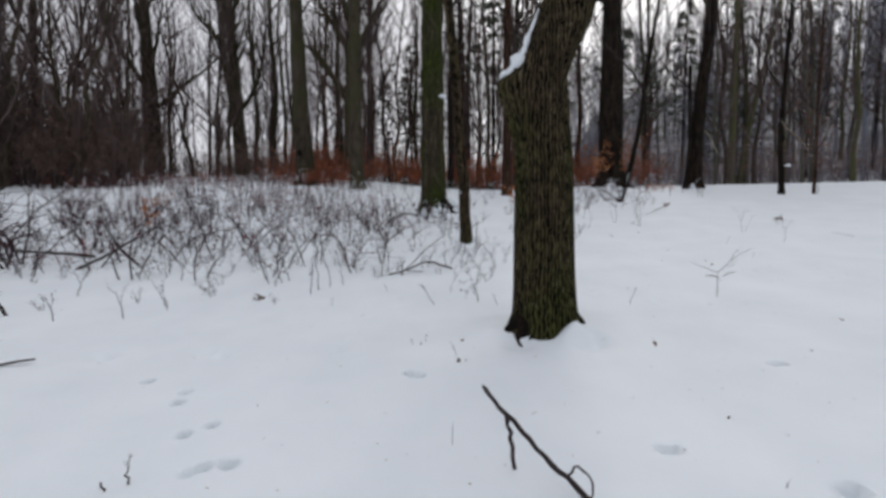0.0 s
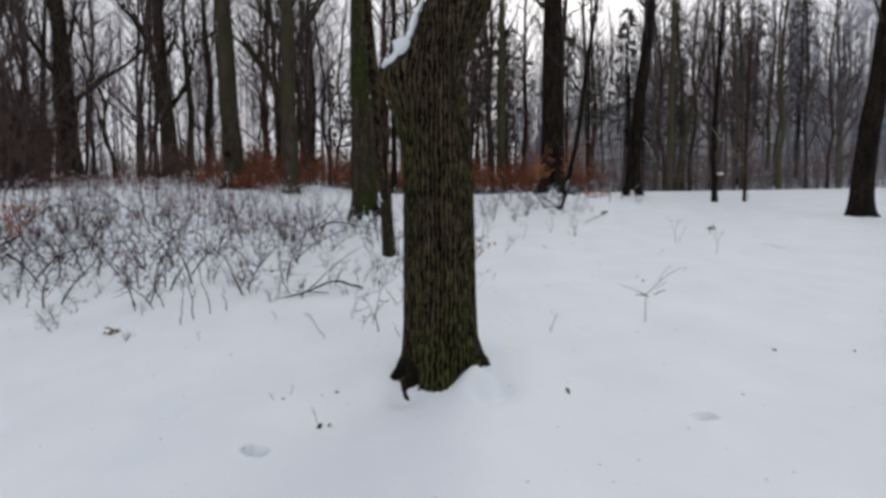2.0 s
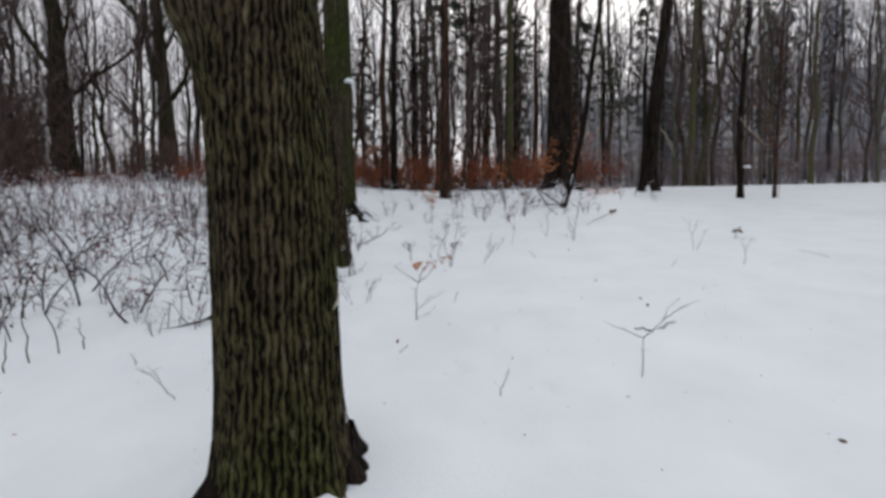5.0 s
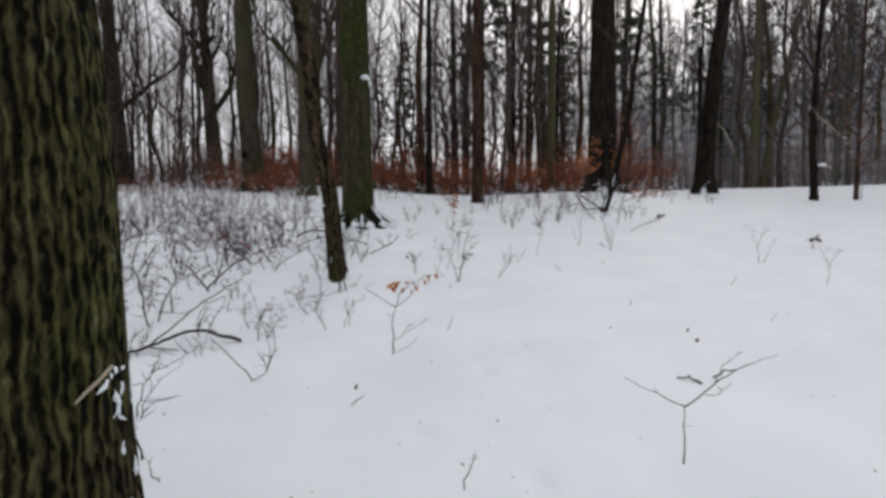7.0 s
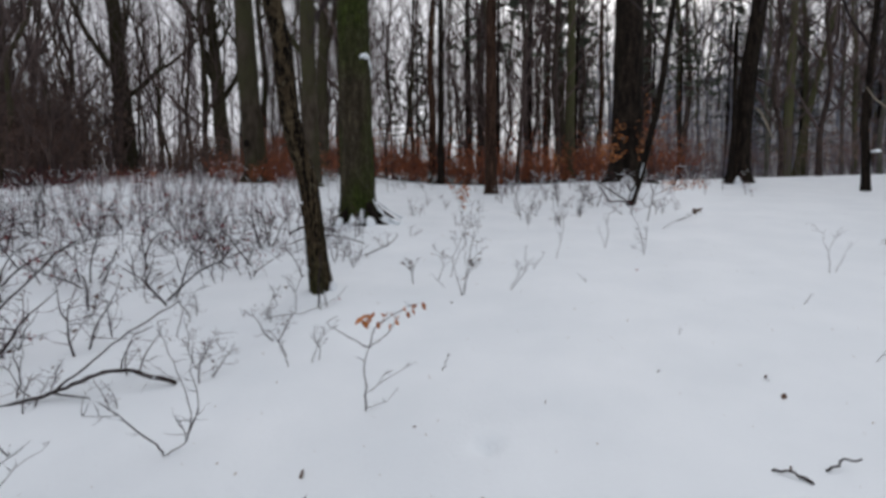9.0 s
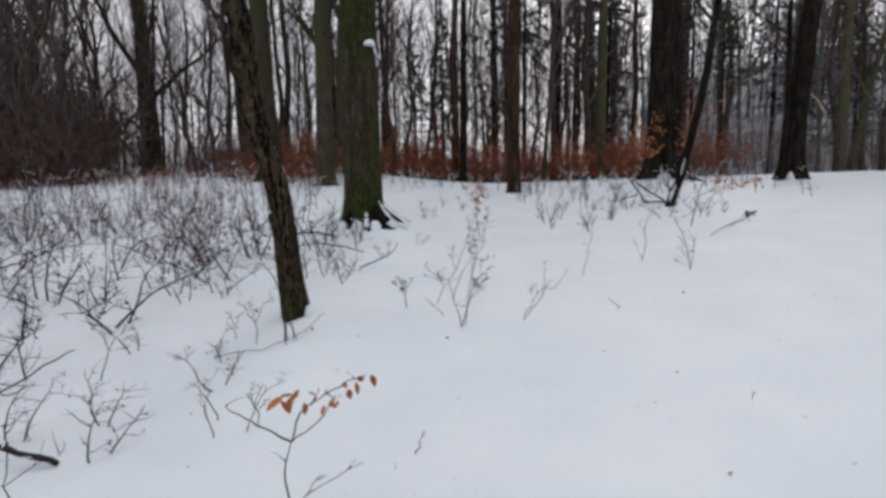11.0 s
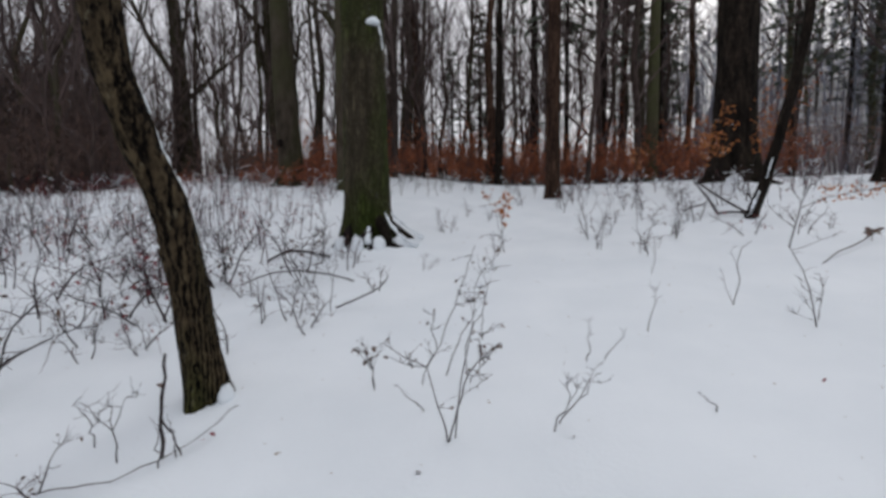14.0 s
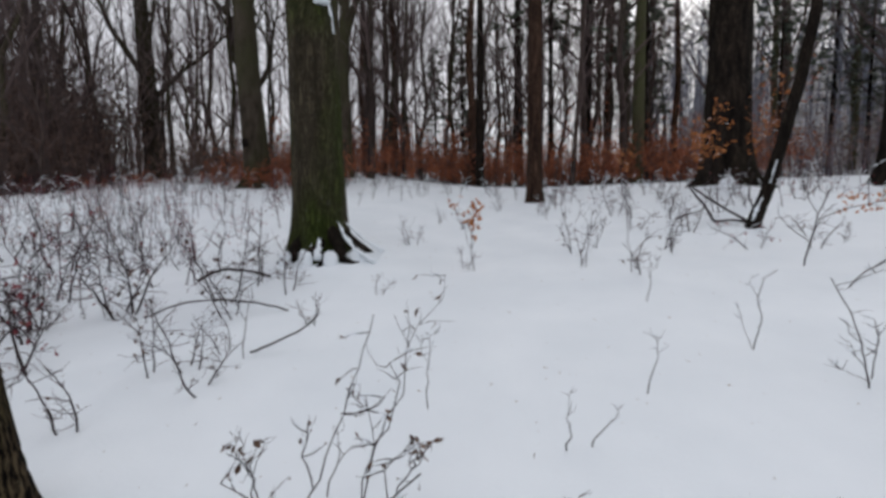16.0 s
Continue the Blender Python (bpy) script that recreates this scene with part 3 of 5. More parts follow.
rng = random.Random(52)
dry = Shape()
for _ in range(620):
    z = rng.uniform(0.9, 9.5)
    a, d = rng.uniform(0, 6.28), 0.62 * math.sqrt(rng.random()) * (0.5 + 0.5 * step((z - 0.8) / 2))
    dry.scrap(Vector((d * math.cos(a), d * math.sin(a), z)), rng.uniform(0.06, 0.11), rng)
part("leaves", dry, DULL, russet, "dry brown leaves all along the stem", False)
broken = Shape().tube([Vector(p) for p in ((0.25, -0.1, 2.7), (0.55, -0.15, 2.45), (0.75, -0.15, 2.1), (0.92, -0.1, 1.8), (1.06, -0.1, 1.5))], [0.008, 0.022, 0.025, 0.02, 0.010], 7)
part("broken_limb", broken, CUT, leaner, "pale broken limb hanging down")
bow = Shape().tube([Vector(p) for p in ((-0.2, -0.08, 2.8), (0.0, -0.1, 2.5), (0.3, -0.12, 2.25), (0.6, -0.12, 1.98), (0.9, -0.12, 1.66))], [0.008, 0.015, 0.016, 0.013, 0.006], 6)
part("broken_limb", bow, CUT, gnarled, "pale bent dead limb")
# near-black plug on the bark stands in for the knothole's shaded hollow
hole = Shape()
hole.tube([Vector((-0.16, -0.32, 1.45)), Vector((-0.22, -0.42, 1.45)), Vector((-0.23, -0.445, 1.45))], [0.17, 0.16, 0.10], 10)
part("knothole", hole, DARK, beech, "knothole, a near-black plug for the shade inside")


def roots(owner, spec, material, seed):
    """Surface roots: each from the trunk's side outwards and down into the snow. Rows of turn, reach, thickness, height at the trunk."""
    rng = random.Random(seed)
    for turn, start, reach, r, z in spec:
        s, a = Shape(), radians(turn)
        pts = []
        for i in range(7):
            u = i / 6
            d = start + (reach - start) * u
            b = a + 0.25 * u * rng.uniform(-1, 1)
            pts.append(Vector((d * math.cos(b), d * math.sin(b), z * (1 - u) ** 1.6 - 0.10 * u + 0.02)))
        s.tube(pts, [r * (1 - 0.6 * i / 6) * rng.uniform(0.85, 1.15) for i in range(7)], 9)
        part("root", s, material, owner)


# roots in near-black dark_bark: wet wood plus shade at the foot, coloured in
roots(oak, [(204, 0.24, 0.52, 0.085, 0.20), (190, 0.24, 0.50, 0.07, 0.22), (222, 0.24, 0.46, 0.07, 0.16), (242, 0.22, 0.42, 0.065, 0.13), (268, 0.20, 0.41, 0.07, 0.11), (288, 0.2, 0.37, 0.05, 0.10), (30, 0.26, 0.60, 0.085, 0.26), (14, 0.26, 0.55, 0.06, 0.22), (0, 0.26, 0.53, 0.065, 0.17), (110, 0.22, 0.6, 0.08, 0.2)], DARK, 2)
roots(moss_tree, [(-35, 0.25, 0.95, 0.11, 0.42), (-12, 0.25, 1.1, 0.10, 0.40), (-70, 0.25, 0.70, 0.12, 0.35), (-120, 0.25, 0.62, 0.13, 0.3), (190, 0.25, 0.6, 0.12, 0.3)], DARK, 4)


roots(thin_tree, [(250, 0.03, 0.17, 0.055, 0.14), (330, 0.03, 0.16, 0.05, 0.12), (40, 0.03, 0.17, 0.05, 0.12)], CROOKED, 5)
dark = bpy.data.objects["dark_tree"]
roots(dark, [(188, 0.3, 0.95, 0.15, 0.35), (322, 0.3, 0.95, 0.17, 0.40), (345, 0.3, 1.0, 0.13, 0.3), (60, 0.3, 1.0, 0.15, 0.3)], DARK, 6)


def snow_lump(x, y, z, rx, ry, rz, label, seed, turn=0.0, lean=0.0):
    s = Shape()
    s.dome((0, 0, 0), rx, ry, rz, random.Random(seed), 12, 5, 0.14)
    ob = new("snow_patch", s.mesh("snow_patch", SNOW))
    ob.matrix_basis = pose(x, y, z, 0, lean, turn)
    return tagged(ob, label, "snow", "snow lodged on trees")


def snow_strip(pts, radii, label, seed):
    """A strip of snow lying along a sloping limb or trunk."""
    rng = random.Random(seed)
    fine, rad = [], []
    for (a, ra), (b, rb) in zip(zip(pts, radii), list(zip(pts, radii))[1:]):
        for i in range(4):
            u = i / 4
            r = ra + (rb - ra) * u
            fine.append(Vector(a).lerp(Vector(b), u) + Vector((rng.uniform(-0.3, 0.3), rng.uniform(-0.3, 0.3), rng.uniform(-0.2, 0.2))) * r)
            rad.append(r * rng.choice((0.55, 0.8, 1.0, 1.25)) * rng.uniform(0.8, 1.2))
    fine.append(Vector(pts[-1]))
    rad.append(radii[-1])
    s = Shape().tube(fine, rad, 8)
    return tagged(new("snow_patch", s.mesh("snow_patch", SNOW)), label, "snow", "snow lodged on trees")


oz = lie(0.94, 4.15)
snow_strip([(0.61, 4.06, oz + 2.38), (0.66, 4.03, oz + 2.45), (0.72, 4.04, oz + 2.56), (0.78, 4.05, oz + 2.72), (0.86, 4.07, oz + 2.93)], [0.05, 0.052, 0.030, 0.015, 0.006],
           "snow lodged above a broken limb", 1)
snow_lump(0.575, 4.1, oz + 2.36, 0.055, 0.09, 0.045, "snow cap on a swollen knuckle of bark", 2)
skin = [c for c in oak.children if c.name.startswith("trunk")][0].data.vertices


def on_oak(turn, z):
    """A point on the old tree's bark."""
    return Vector(skin[round((z + 0.3) / 0.018) * 190 + round(turn / 360 * 190) % 190].co) + oak.location


rng = random.Random(53)
snow_strip([on_oak(a, z) for a, z in ((-6, 0.95), (2, 0.965), (9, 0.975), (17, 0.985))], [0.004, 0.011, 0.012, 0.006], "snow caught on a ledge of bark", 31)
for n in range(24):
    a, z = rng.uniform(6, 46), rng.uniform(0.30, 0.97)
    snow_strip([on_oak(a, z), on_oak(a + rng.uniform(-3, 3), z + 0.02), on_oak(a + rng.uniform(-4, 4), z + rng.uniform(0.03, 0.07))], [0.003, rng.uniform(0.004, 0.010), 0.003], "snow caught in furrowed bark", 100 + n)
dead = Shape().tube([on_oak(a, z) - oak.location + Vector((d, -d, 0)) for a, z, d in ((-17, 0.945, 0.012), (-11, 0.965, 0.008), (-4, 0.97, 0.004), (3, 0.99, 0.002), (9, 1.0, 0.0))], [0.003, 0.005, 0.005, 0.006, 0.004], 6)
part("dead_twig", dead, CUT, oak, "pale dead twig lying across the bark")
tz = lie(0.48, 9.2)
for n, (z0, z1, r) in enumerate(((0.96, 1.24, 0.010), (1.27, 1.44, 0.018), (1.46, 1.66, 0.015), (1.72, 1.92, 0.012), (2.0, 2.2, 0.010))):
    run = []
    for k in range(4):
        z = z0 + (z1 - z0) * k / 3
        cx, cy = bent(CROOK, z)
        w = 0.110 * (1 - 0.065 * z)
        run.append((0.48 + cx + 0.66 * w, 9.2 + cy + 0.76 * w, tz + z))
    snow_strip(run, [r * 0.5, r, r * 0.9, r * 0.4], "thin line of snow along a leaning trunk", 5 + 40 * n)
snow_lump(0.625, 9.20, ground(0.625, 9.2) - 0.02, 0.045, 0.06, 0.11, "snow lodged between the feet of a crooked tree", 73)
snow_lump(0.37, 9.03, tz + 0.99, 0.03, 0.03, 0.025, "small snow cap on a bark stub", 6)
mz = lie(-0.22, 13.92)
snow_lump(0.03, 13.60, mz + 3.32, 0.11, 0.10, 0.09, "snow cap on a knob of a mossy trunk", 7)
snow_strip([(0.1, 13.64, mz + 3.34), (0.14, 13.65, mz + 3.15), (0.15, 13.67, mz + 2.95)], [0.022, 0.013, 0.007], "snow trailing down a mossy trunk", 8)
snow_strip([(0.10, 13.72, mz + 0.50), (0.24, 13.62, mz + 0.30), (0.45, 13.55, mz + 0.10), (0.7, 13.45, mz)], [0.015, 0.03, 0.04, 0.04], "snow lying between mossy roots", 9)
snow_strip([(-0.12, 13.58, mz + 0.38), (-0.08, 13.48, mz + 0.2), (-0.05, 13.35, mz + 0.02)], [0.010, 0.03, 0.055], "snow lying between mossy roots", 10)
snow_strip([(0.16, 13.86, mz + 0.48), (0.4, 13.84, mz + 0.28), (0.7, 13.8, mz + 0.1)], [0.012, 0.028, 0.03], "snow lying between mossy roots", 11)
for n, (x, y, r, h) in enumerate(((-0.52, 13.42, 0.10, 0.24), (-0.22, 13.36, 0.12, 0.28), (0.12, 13.40, 0.12, 0.26), (0.38, 13.62, 0.13, 0.24))):
    snow_lump(x, y, lie(x, y) - 0.05, r, r * 1.2, h, "snow heaped between mossy roots", 60 + n)
sz = lie(5.82, 15.2)
snow_strip([(5.78, 15.11, sz + 0.10), (5.83, 15.11, sz + 0.25), (5.90, 15.12, sz + 0.42)], [0.012, 0.03, 0.015], "snow plastered on the foot of a leaning stem", 71)
snow_strip([(5.99, 15.12, sz + 0.62), (6.03, 15.12, sz + 0.80), (6.07, 15.13, sz + 0.95)], [0.006, 0.014, 0.006], "snow plastered on the foot of a leaning stem", 72)
snow_lump(13.18, 17.8, lie(13.1, 18.04) + 1.03, 0.12, 0.1, 0.08, "snow cap on a knob of a thin trunk", 12)
snow_lump(11.21, 20.90, lie(11.2, 20.8) - 0.06, 0.12, 0.16, 0.36, "snow heaped against a leaning trunk", 13)
snow_lump(7.12, 19.62, lie(7.14, 19.5) - 0.08, 0.26, 0.22, 0.34, "snow heaped between dark roots", 14)


def wood():
    """The wood all round: a few grown forms, each standing many times at its own turn and size."""
    forms = []
    for k, (r0, top, low, limbs, mat, lean, label) in enumerate([
            (0.15, 19, 3.0, 25, FAR, 0.3, "slim bare tree in the winter wood"), (0.20, 21, 5.0, 24, BEECH, -0.4, "grey bare tree in the winter wood"),
            (0.11, 15, 1.6, 26, FAR, 0.7, "slim bare tree with steep branches"), (0.24, 22, 6.0, 22, FAR, 0.2, "dark bare tree in the winter wood"),
            (0.09, 13, 1.0, 26, FAR, -0.6, "young bare tree with fine twigs"), (0.13, 17, 2.2, 26, BEECH, 0.2, "slim grey tree with fine twigs"),
            (0.055, 10, 0.8, 26, FAR, 0.5, "thin bare pole of a young tree"), (0.17, 20, 8.0, 20, PINE, 0.1, "straight brown trunk in the winter wood"),
            (0.19, 20, 3.0, 24, GREEN, 0.5, "greenish bare tree in the winter wood"), (0.16, 14, 1.6, 9, BEECH, 1.3, "crooked tree forking low into steep limbs"),
            (0.13, 13, 1.2, 8, FAR, 1.9, "slanting crooked tree with forked limbs"),
            (0.11, 18, 2.5, 26, GREY, 0.3, "slim grey-green tree with fine twigs")]):
        rng = random.Random(100 + k)
        t = thing("bare_tree", (0, 0, -400), label, "tree", "trees of the winter wood")
        line = [(0, 0, 0), (top * 0.12, lean * 0.1, 0.08), (top * 0.25, lean * 0.55, -0.1), (top * 0.42, lean * 0.45, 0.15), (top * 0.6, lean * 1.2, 0.3), (top, lean * 2.0, -0.2)]
        part("trunk", stem(line, r0, top, 0.35, 9, 0.6, 3, k), mat, t)
        if lean > 1:  # crooked trees that fork low
            part("crown", crown(line, r0, top, low, 7, rng, 0.40, 7, 2, (1.4, 2.8), True, 1.7), PALE, t, "steep crooked limbs and twigs")
        else:
            part("crown", crown(line, r0, top, low, limbs, rng, 0.20, 5, 2, light=True), PALE, t, "bare branches and fine twigs")
        forms.append(t)
    rng = random.Random(7)
    spots = [(-0.2, 13.95), (-6.4, 22.5), (-3.9, 21.6), (2.76, 20.05), (7.22, 20.1), (11.4, 21.3), (19.0, 31.0), (7.7, 32.2), (14.1, 13.2)]
    used = set()

    def stand(x, y, choice, lo=0.8, hi=1.2):
        k = rng.choice(choice)
        m = pose(x, y, lie(x, y) - 0.05, 0, 0, rng.uniform(0, 360)) @ Matrix.Scale(rng.uniform(lo, hi), 4)
        if k in used:
            c = copy_thing(forms[k], m)
            c.matrix_basis = m
        else:
            used.add(k)
            forms[k].matrix_basis = m
        spots.append((x, y))

    def scatter(count, near, far, a0, a1, choice, gap, lo=0.8, hi=1.2):
        made = tries = 0
        while made < count and tries < count * 40:
            tries += 1
            d = math.sqrt(rng.uniform(near * near, far * far))
            a = radians(rng.uniform(a0, a1))
            x, y = d * math.sin(a), d * math.cos(a)
            if any((x - p) ** 2 + (y - q) ** 2 < gap * gap for p, q in spots):
                continue
            if (y < 25 and -6 < x < 24 and y > -3) or (-40 < x <= -6 and -3 < y < 21):
                continue
            if 24.5 < math.degrees(math.atan2(x - 2.2, y - 4)) < 27.5 and 0 < y < 45:  # a lane between the trees
                continue
            stand(x, y, choice, lo, hi)
            made += 1

    scatter(26, 28, 40, -14, 20, [0, 5, 7, 2, 4], 1.7, 0.9, 1.35)
    scatter(34, 40, 75, -20, 24, [0, 1, 3, 5, 7, 2], 1.8, 1.1, 1.6)
    scatter(8, 42, 72, 9, 21, [0, 1, 5, 2], 1.6, 1.2, 1.6)
    scatter(16, 27, 40, -62, -24, [9, 10], 1.6, 0.8, 1.2)
    scatter(24, 26, 40, -62, -24, [2, 4, 6, 6, 5], 1.2)
    scatter(28, 36, 75, -60, -18, [0, 1, 5, 2, 4], 1.8, 1.0, 1.5)
    scatter(20, 29, 48, 29, 62, [11, 11, 8, 2], 1.8, 0.8, 1.2)
    scatter(24, 45, 90, 22, 62, [11, 11, 8, 5], 2.2, 1.0, 1.5)
    scatter(16, 27, 46, -66, -46, [9, 10, 2, 5], 1.3, 0.8, 1.3)
    scatter(14, 18, 60, 75, 285, [0, 1, 3, 5], 3.0)


wood()


def far_wood(name, label, count, near, far, a0, a1, material, seed, tall=(18, 29)):
    """The deep of the wood, past counting: slim poles with steep branches."""
    rng, s = random.Random(seed), Shape()
    for _ in range(count):
        d = math.sqrt(rng.uniform(near * near, far * far))
        a = radians(rng.uniform(a0, a1))
        base = Vector((d * math.sin(a), d * math.cos(a), 0))
        base.z = lie(base.x, base.y) - 0.1
        h = rng.uniform(*tall)
        r = rng.uniform(0.05, 0.14)
        pts = [base, base + Vector((rng.uniform(-0.2, 0.2), rng.uniform(-0.2, 0.2), h * 0.4)), base + Vector((rng.uniform(-0.7, 0.7), rng.uniform(-0.7, 0.7), h))]
        s.tube(pts, [r, r * 0.75, 0.02], 4, False)
        for i in range(20):
            u = 0.30 + 0.69 * rng.random() ** 0.8
            p = pts[0].lerp(pts[1], u / 0.4) if u < 0.4 else pts[1].lerp(pts[2], (u - 0.4) / 0.6)
            b = rng.uniform(0, 6.28)
            t = shoot(s, p, Vector((math.cos(b), math.sin(b), rng.uniform(0.5, 1.6))), h * rng.uniform(0.08, 0.2), 0.03, rng, 1, 3, 0.3, 0.1)
            for _ in range(2):
                shoot(s, t[0].lerp(t[1], rng.uniform(0.4, 1)), Vector((rng.uniform(-1, 1), rng.uniform(-1, 1), rng.uniform(0, 1.4))), h * rng.uniform(0.05, 0.11), 0.02, rng, 1, 3, 0.2, 0.0)
    return tagged(new(name, s.mesh(name, material)), label, "woodland", kind="stuff")


# haze over the distance is put into the twig colours of both woods
far_wood("far_wood", "bare far woodland, twigs coloured purple-grey for haze", 215, 56, 105, -62, 14, HAZED, 41)
far_wood("hill_wood", "bare woodland on the rise beyond the clearing, coloured blue-grey for haze", 440, 50, 118, 12, 66, SLATE, 42, (10, 18))


def conifer(seed, top, low, span, label):
    """A dark conifer: whorls of drooping boughs carrying sprays of needles."""
    rng = random.Random(seed)
    t = thing("conifer_tree", (0, 0, -400), label, "tree", "conifers of the wood")
    line = [(0, 0, 0), (top, 0.1, 0)]
    part("trunk", stem(line, top * 0.012, top, 0.3, 8, 0.8, 3, seed), DARK, t)
    wood_s, green = Shape(), Shape()
    z = low
    while z < top - 0.2:
        f = 1 - (z - low) / (top - low)
        for k in range(5):
            a = rng.uniform(0, 6.28)
            length = (0.25 + span * f) * rng.uniform(0.6, 1.15)
            d = Vector((math.cos(a), math.sin(a), rng.uniform(-0.15, 0.25)))
            pts = shoot(wood_s, Vector((0, 0, z + rng.uniform(-0.2, 0.2))), d, length, 0.02, rng, 3, 3, 0.12, -0.08)
            for i in range(9):
                u = rng.uniform(0.3, 1.0) * 3
                i0 = min(int(u), 2)
                p = pts[i0].lerp(pts[i0 + 1], u - i0)
                side = Vector((-d.y, d.x, 0)) * rng.choice((-1, 1))
                o = (side * rng.uniform(0.5, 1) + d * 0.7 + Vector((0, 0, rng.uniform(-0.7, 0.1)))).normalized()
                w = o.cross(Vector((rng.uniform(-0.3, 0.3), rng.uniform(-0.3, 0.3), 1))).normalized()
                l, k0 = rng.uniform(0.25, 0.55), len(green.v)
                for q in (p - w * 0.035, p + o * l * 0.6 - w * 0.10, p + o * l, p + o * l * 0.6 + w * 0.10, p + w * 0.035):
                    green.v.append((q.x, q.y, q.z))
                green.f.append((k0, k0 + 1, k0 + 2, k0 + 3, k0 + 4))
        z += rng.uniform(0.35, 0.6)
    part("bough_growth", wood_s, TWIG, t, "thin dark boughs")
    part("needles", green, NEEDLE, t, "dark green needle sprays")
    return t


def conifers():
    forms = [conifer(61, 13, 2.0, 2.2, "dark green spruce among bare trees"), conifer(62, 17, 5.0, 2.4, "tall dark green spruce among bare trees"), conifer(63, 11, 6.2, 2.6, "dark pine with a high spreading crown")]
    rng = random.Random(64)
    used = set()

    def stand(k, x, y, size):
        m = pose(x, y, lie(x, y) - 0.05, 0, 0, rng.uniform(0, 360)) @ Matrix.Scale(size, 4)
        if k in used:
            copy_thing(forms[k], m).matrix_basis = m
        else:
            used.add(k)
            forms[k].matrix_basis = m

    for k, x, y, size in ((0, -6.3, 52, 0.95), (2, 14.9, 34.5, 0.9), (0, -4.5, 60, 1.1), (1, 3, 58, 1), (0, 12, 50, 1.0), (2, 9.0, 37, 1.2), (1, 14.0, 58, 1.2), (2, 3.6, 33, 1.3), (0, -3.0, 47, 1.1), (2, 14.5, 38, 1.2), (1, 10.5, 62, 1.5), (0, 22.4, 40.5, 0.9), (1, 25.5, 41, 1.0), (1, 24.0, 47, 1.1), (0, 27.2, 42.5, 0.95)):
        stand(k, x, y, size)
    for _ in range(8):
        d, a = rng.uniform(55, 95), radians(rng.uniform(37, 62))
        stand(rng.choice((0, 1, 1)), d * math.sin(a), d * math.cos(a), rng.uniform(0.8, 1.3))


conifers()


# ---- brush ----
def flake(s, a, b, r, rng):
    """A bead of snow lying along a twig."""
    lift = Vector((0, 0, r * 0.9))
    s.tube([a + lift, a.lerp(b, 0.5) + lift * 1.5, b + lift], [r * 0.5, r, r * 0.4], 3, False)


def brush(name, label, count, area, tall, leaves, leaf_material, seed, size=0.07, bare=TWIG, dusted=0.0):
    """A dense stand of young stems past counting, with or without withered leaves."""
    rng = random.Random(seed)
    wood_s, leaf_s, white_s = Shape(), Shape(), Shape()
    for _ in range(count):
        x, y = area(rng)
        base = Vector((x, y, lie(x, y) - 0.03))
        h = rng.uniform(*tall)
        pts = shoot(wood_s, base, Vector((rng.uniform(-0.25, 0.25), rng.uniform(-0.25, 0.25), 1)), h, 0.006 + h * 0.004, rng, 3, 3, 0.18, 0.1)
        for i in range(6):
            p = pts[rng.choice((1, 2, 2, 3))].lerp(pts[1], rng.random())
            t = shoot(wood_s, p, Vector((rng.uniform(-1, 1), rng.uniform(-1, 1), rng.uniform(0.1, 1.0))), h * rng.uniform(0.15, 0.35), 0.005, rng, 2, 3, 0.3, 0.0)
            if dusted and rng.random() < dusted:
                flake(white_s, t[0], t[1], 0.011, rng)
                flake(white_s, t[1], t[2], 0.008, rng)
            for _ in range(leaves):
                leaf_s.scrap(t[rng.choice((1, 2))] + Vector((rng.uniform(-0.1, 0.1), rng.uniform(-0.1, 0.1), rng.uniform(-0.1, 0.1))), size * rng.uniform(0.7, 1.3), rng)
    ob = thing(name, (0, 0, 0), label, "undergrowth", kind="stuff")
    part("stem_growth", wood_s, bare, ob)
    if leaves:
        part("leaves", leaf_s, leaf_material, ob, "withered russet leaves", False)
    if dusted:
        part("snow_dusting", white_s, SNOW, ob, "snow caught on twigs")
    return ob


brush("beech_thicket", "thicket of young beeches holding russet leaves", 1250, lambda r: (r.uniform(-10, 13.5), r.uniform(28, 38)), (0.5, 3.1), 9, RUST, 71, 0.095, bare=PALE)
brush("beech_thicket", "thicket of young beeches holding russet leaves", 170, lambda r: (r.gauss(-6.3, 1.5), r.gauss(24.5, 1.2)), (0.6, 1.7), 6, RUST, 72, 0.07)
# stems and leaves of this brush take haze-lightened colours
brush("beech_thicket", "brown brush at the rim of the clearing", 950, lambda r: (r.uniform(9, 50), r.uniform(26, 46)), (1.5, 4.2), 2, HAZED_LEAF, 73, 0.11, bare=HAZE)
brush("beech_thicket", "young beeches round a beech trunk's foot", 60, lambda r: (r.gauss(-6.0, 0.9), r.gauss(21.8, 0.5)), (0.4, 1.1), 6, RUST, 76, 0.07)
def slope_spot(r):
    d, a = r.uniform(50, 112), radians(r.uniform(14, 60))
    return d * math.sin(a), d * math.cos(a)


# blue-grey colour stands in for the haze before the slope
brush("slope_brush", "leafless growth on the far wooded slope, coloured grey for haze", 1900, slope_spot, (2.5, 7.0), 0, BROWN, 77, bare=SLATE)
def deep_spot(r):
    d, a = r.uniform(46, 95), radians(r.uniform(-62, 24))
    return d * math.sin(a), d * math.cos(a)


# purplish colour stands in for the haze in the deep wood
brush("deep_brush", "leafless growth deep in the wood, coloured purplish for haze", 1300, deep_spot, (2.0, 6.5), 0, BROWN, 80, bare=HAZE)
brush("dark_brush", "dense brown brush holding withered leaves", 420, lambda r: (r.uniform(-36, -11), r.uniform(30, 42)), (1.0, 2.8), 3, DULL, 74, 0.08, bare=PALE)
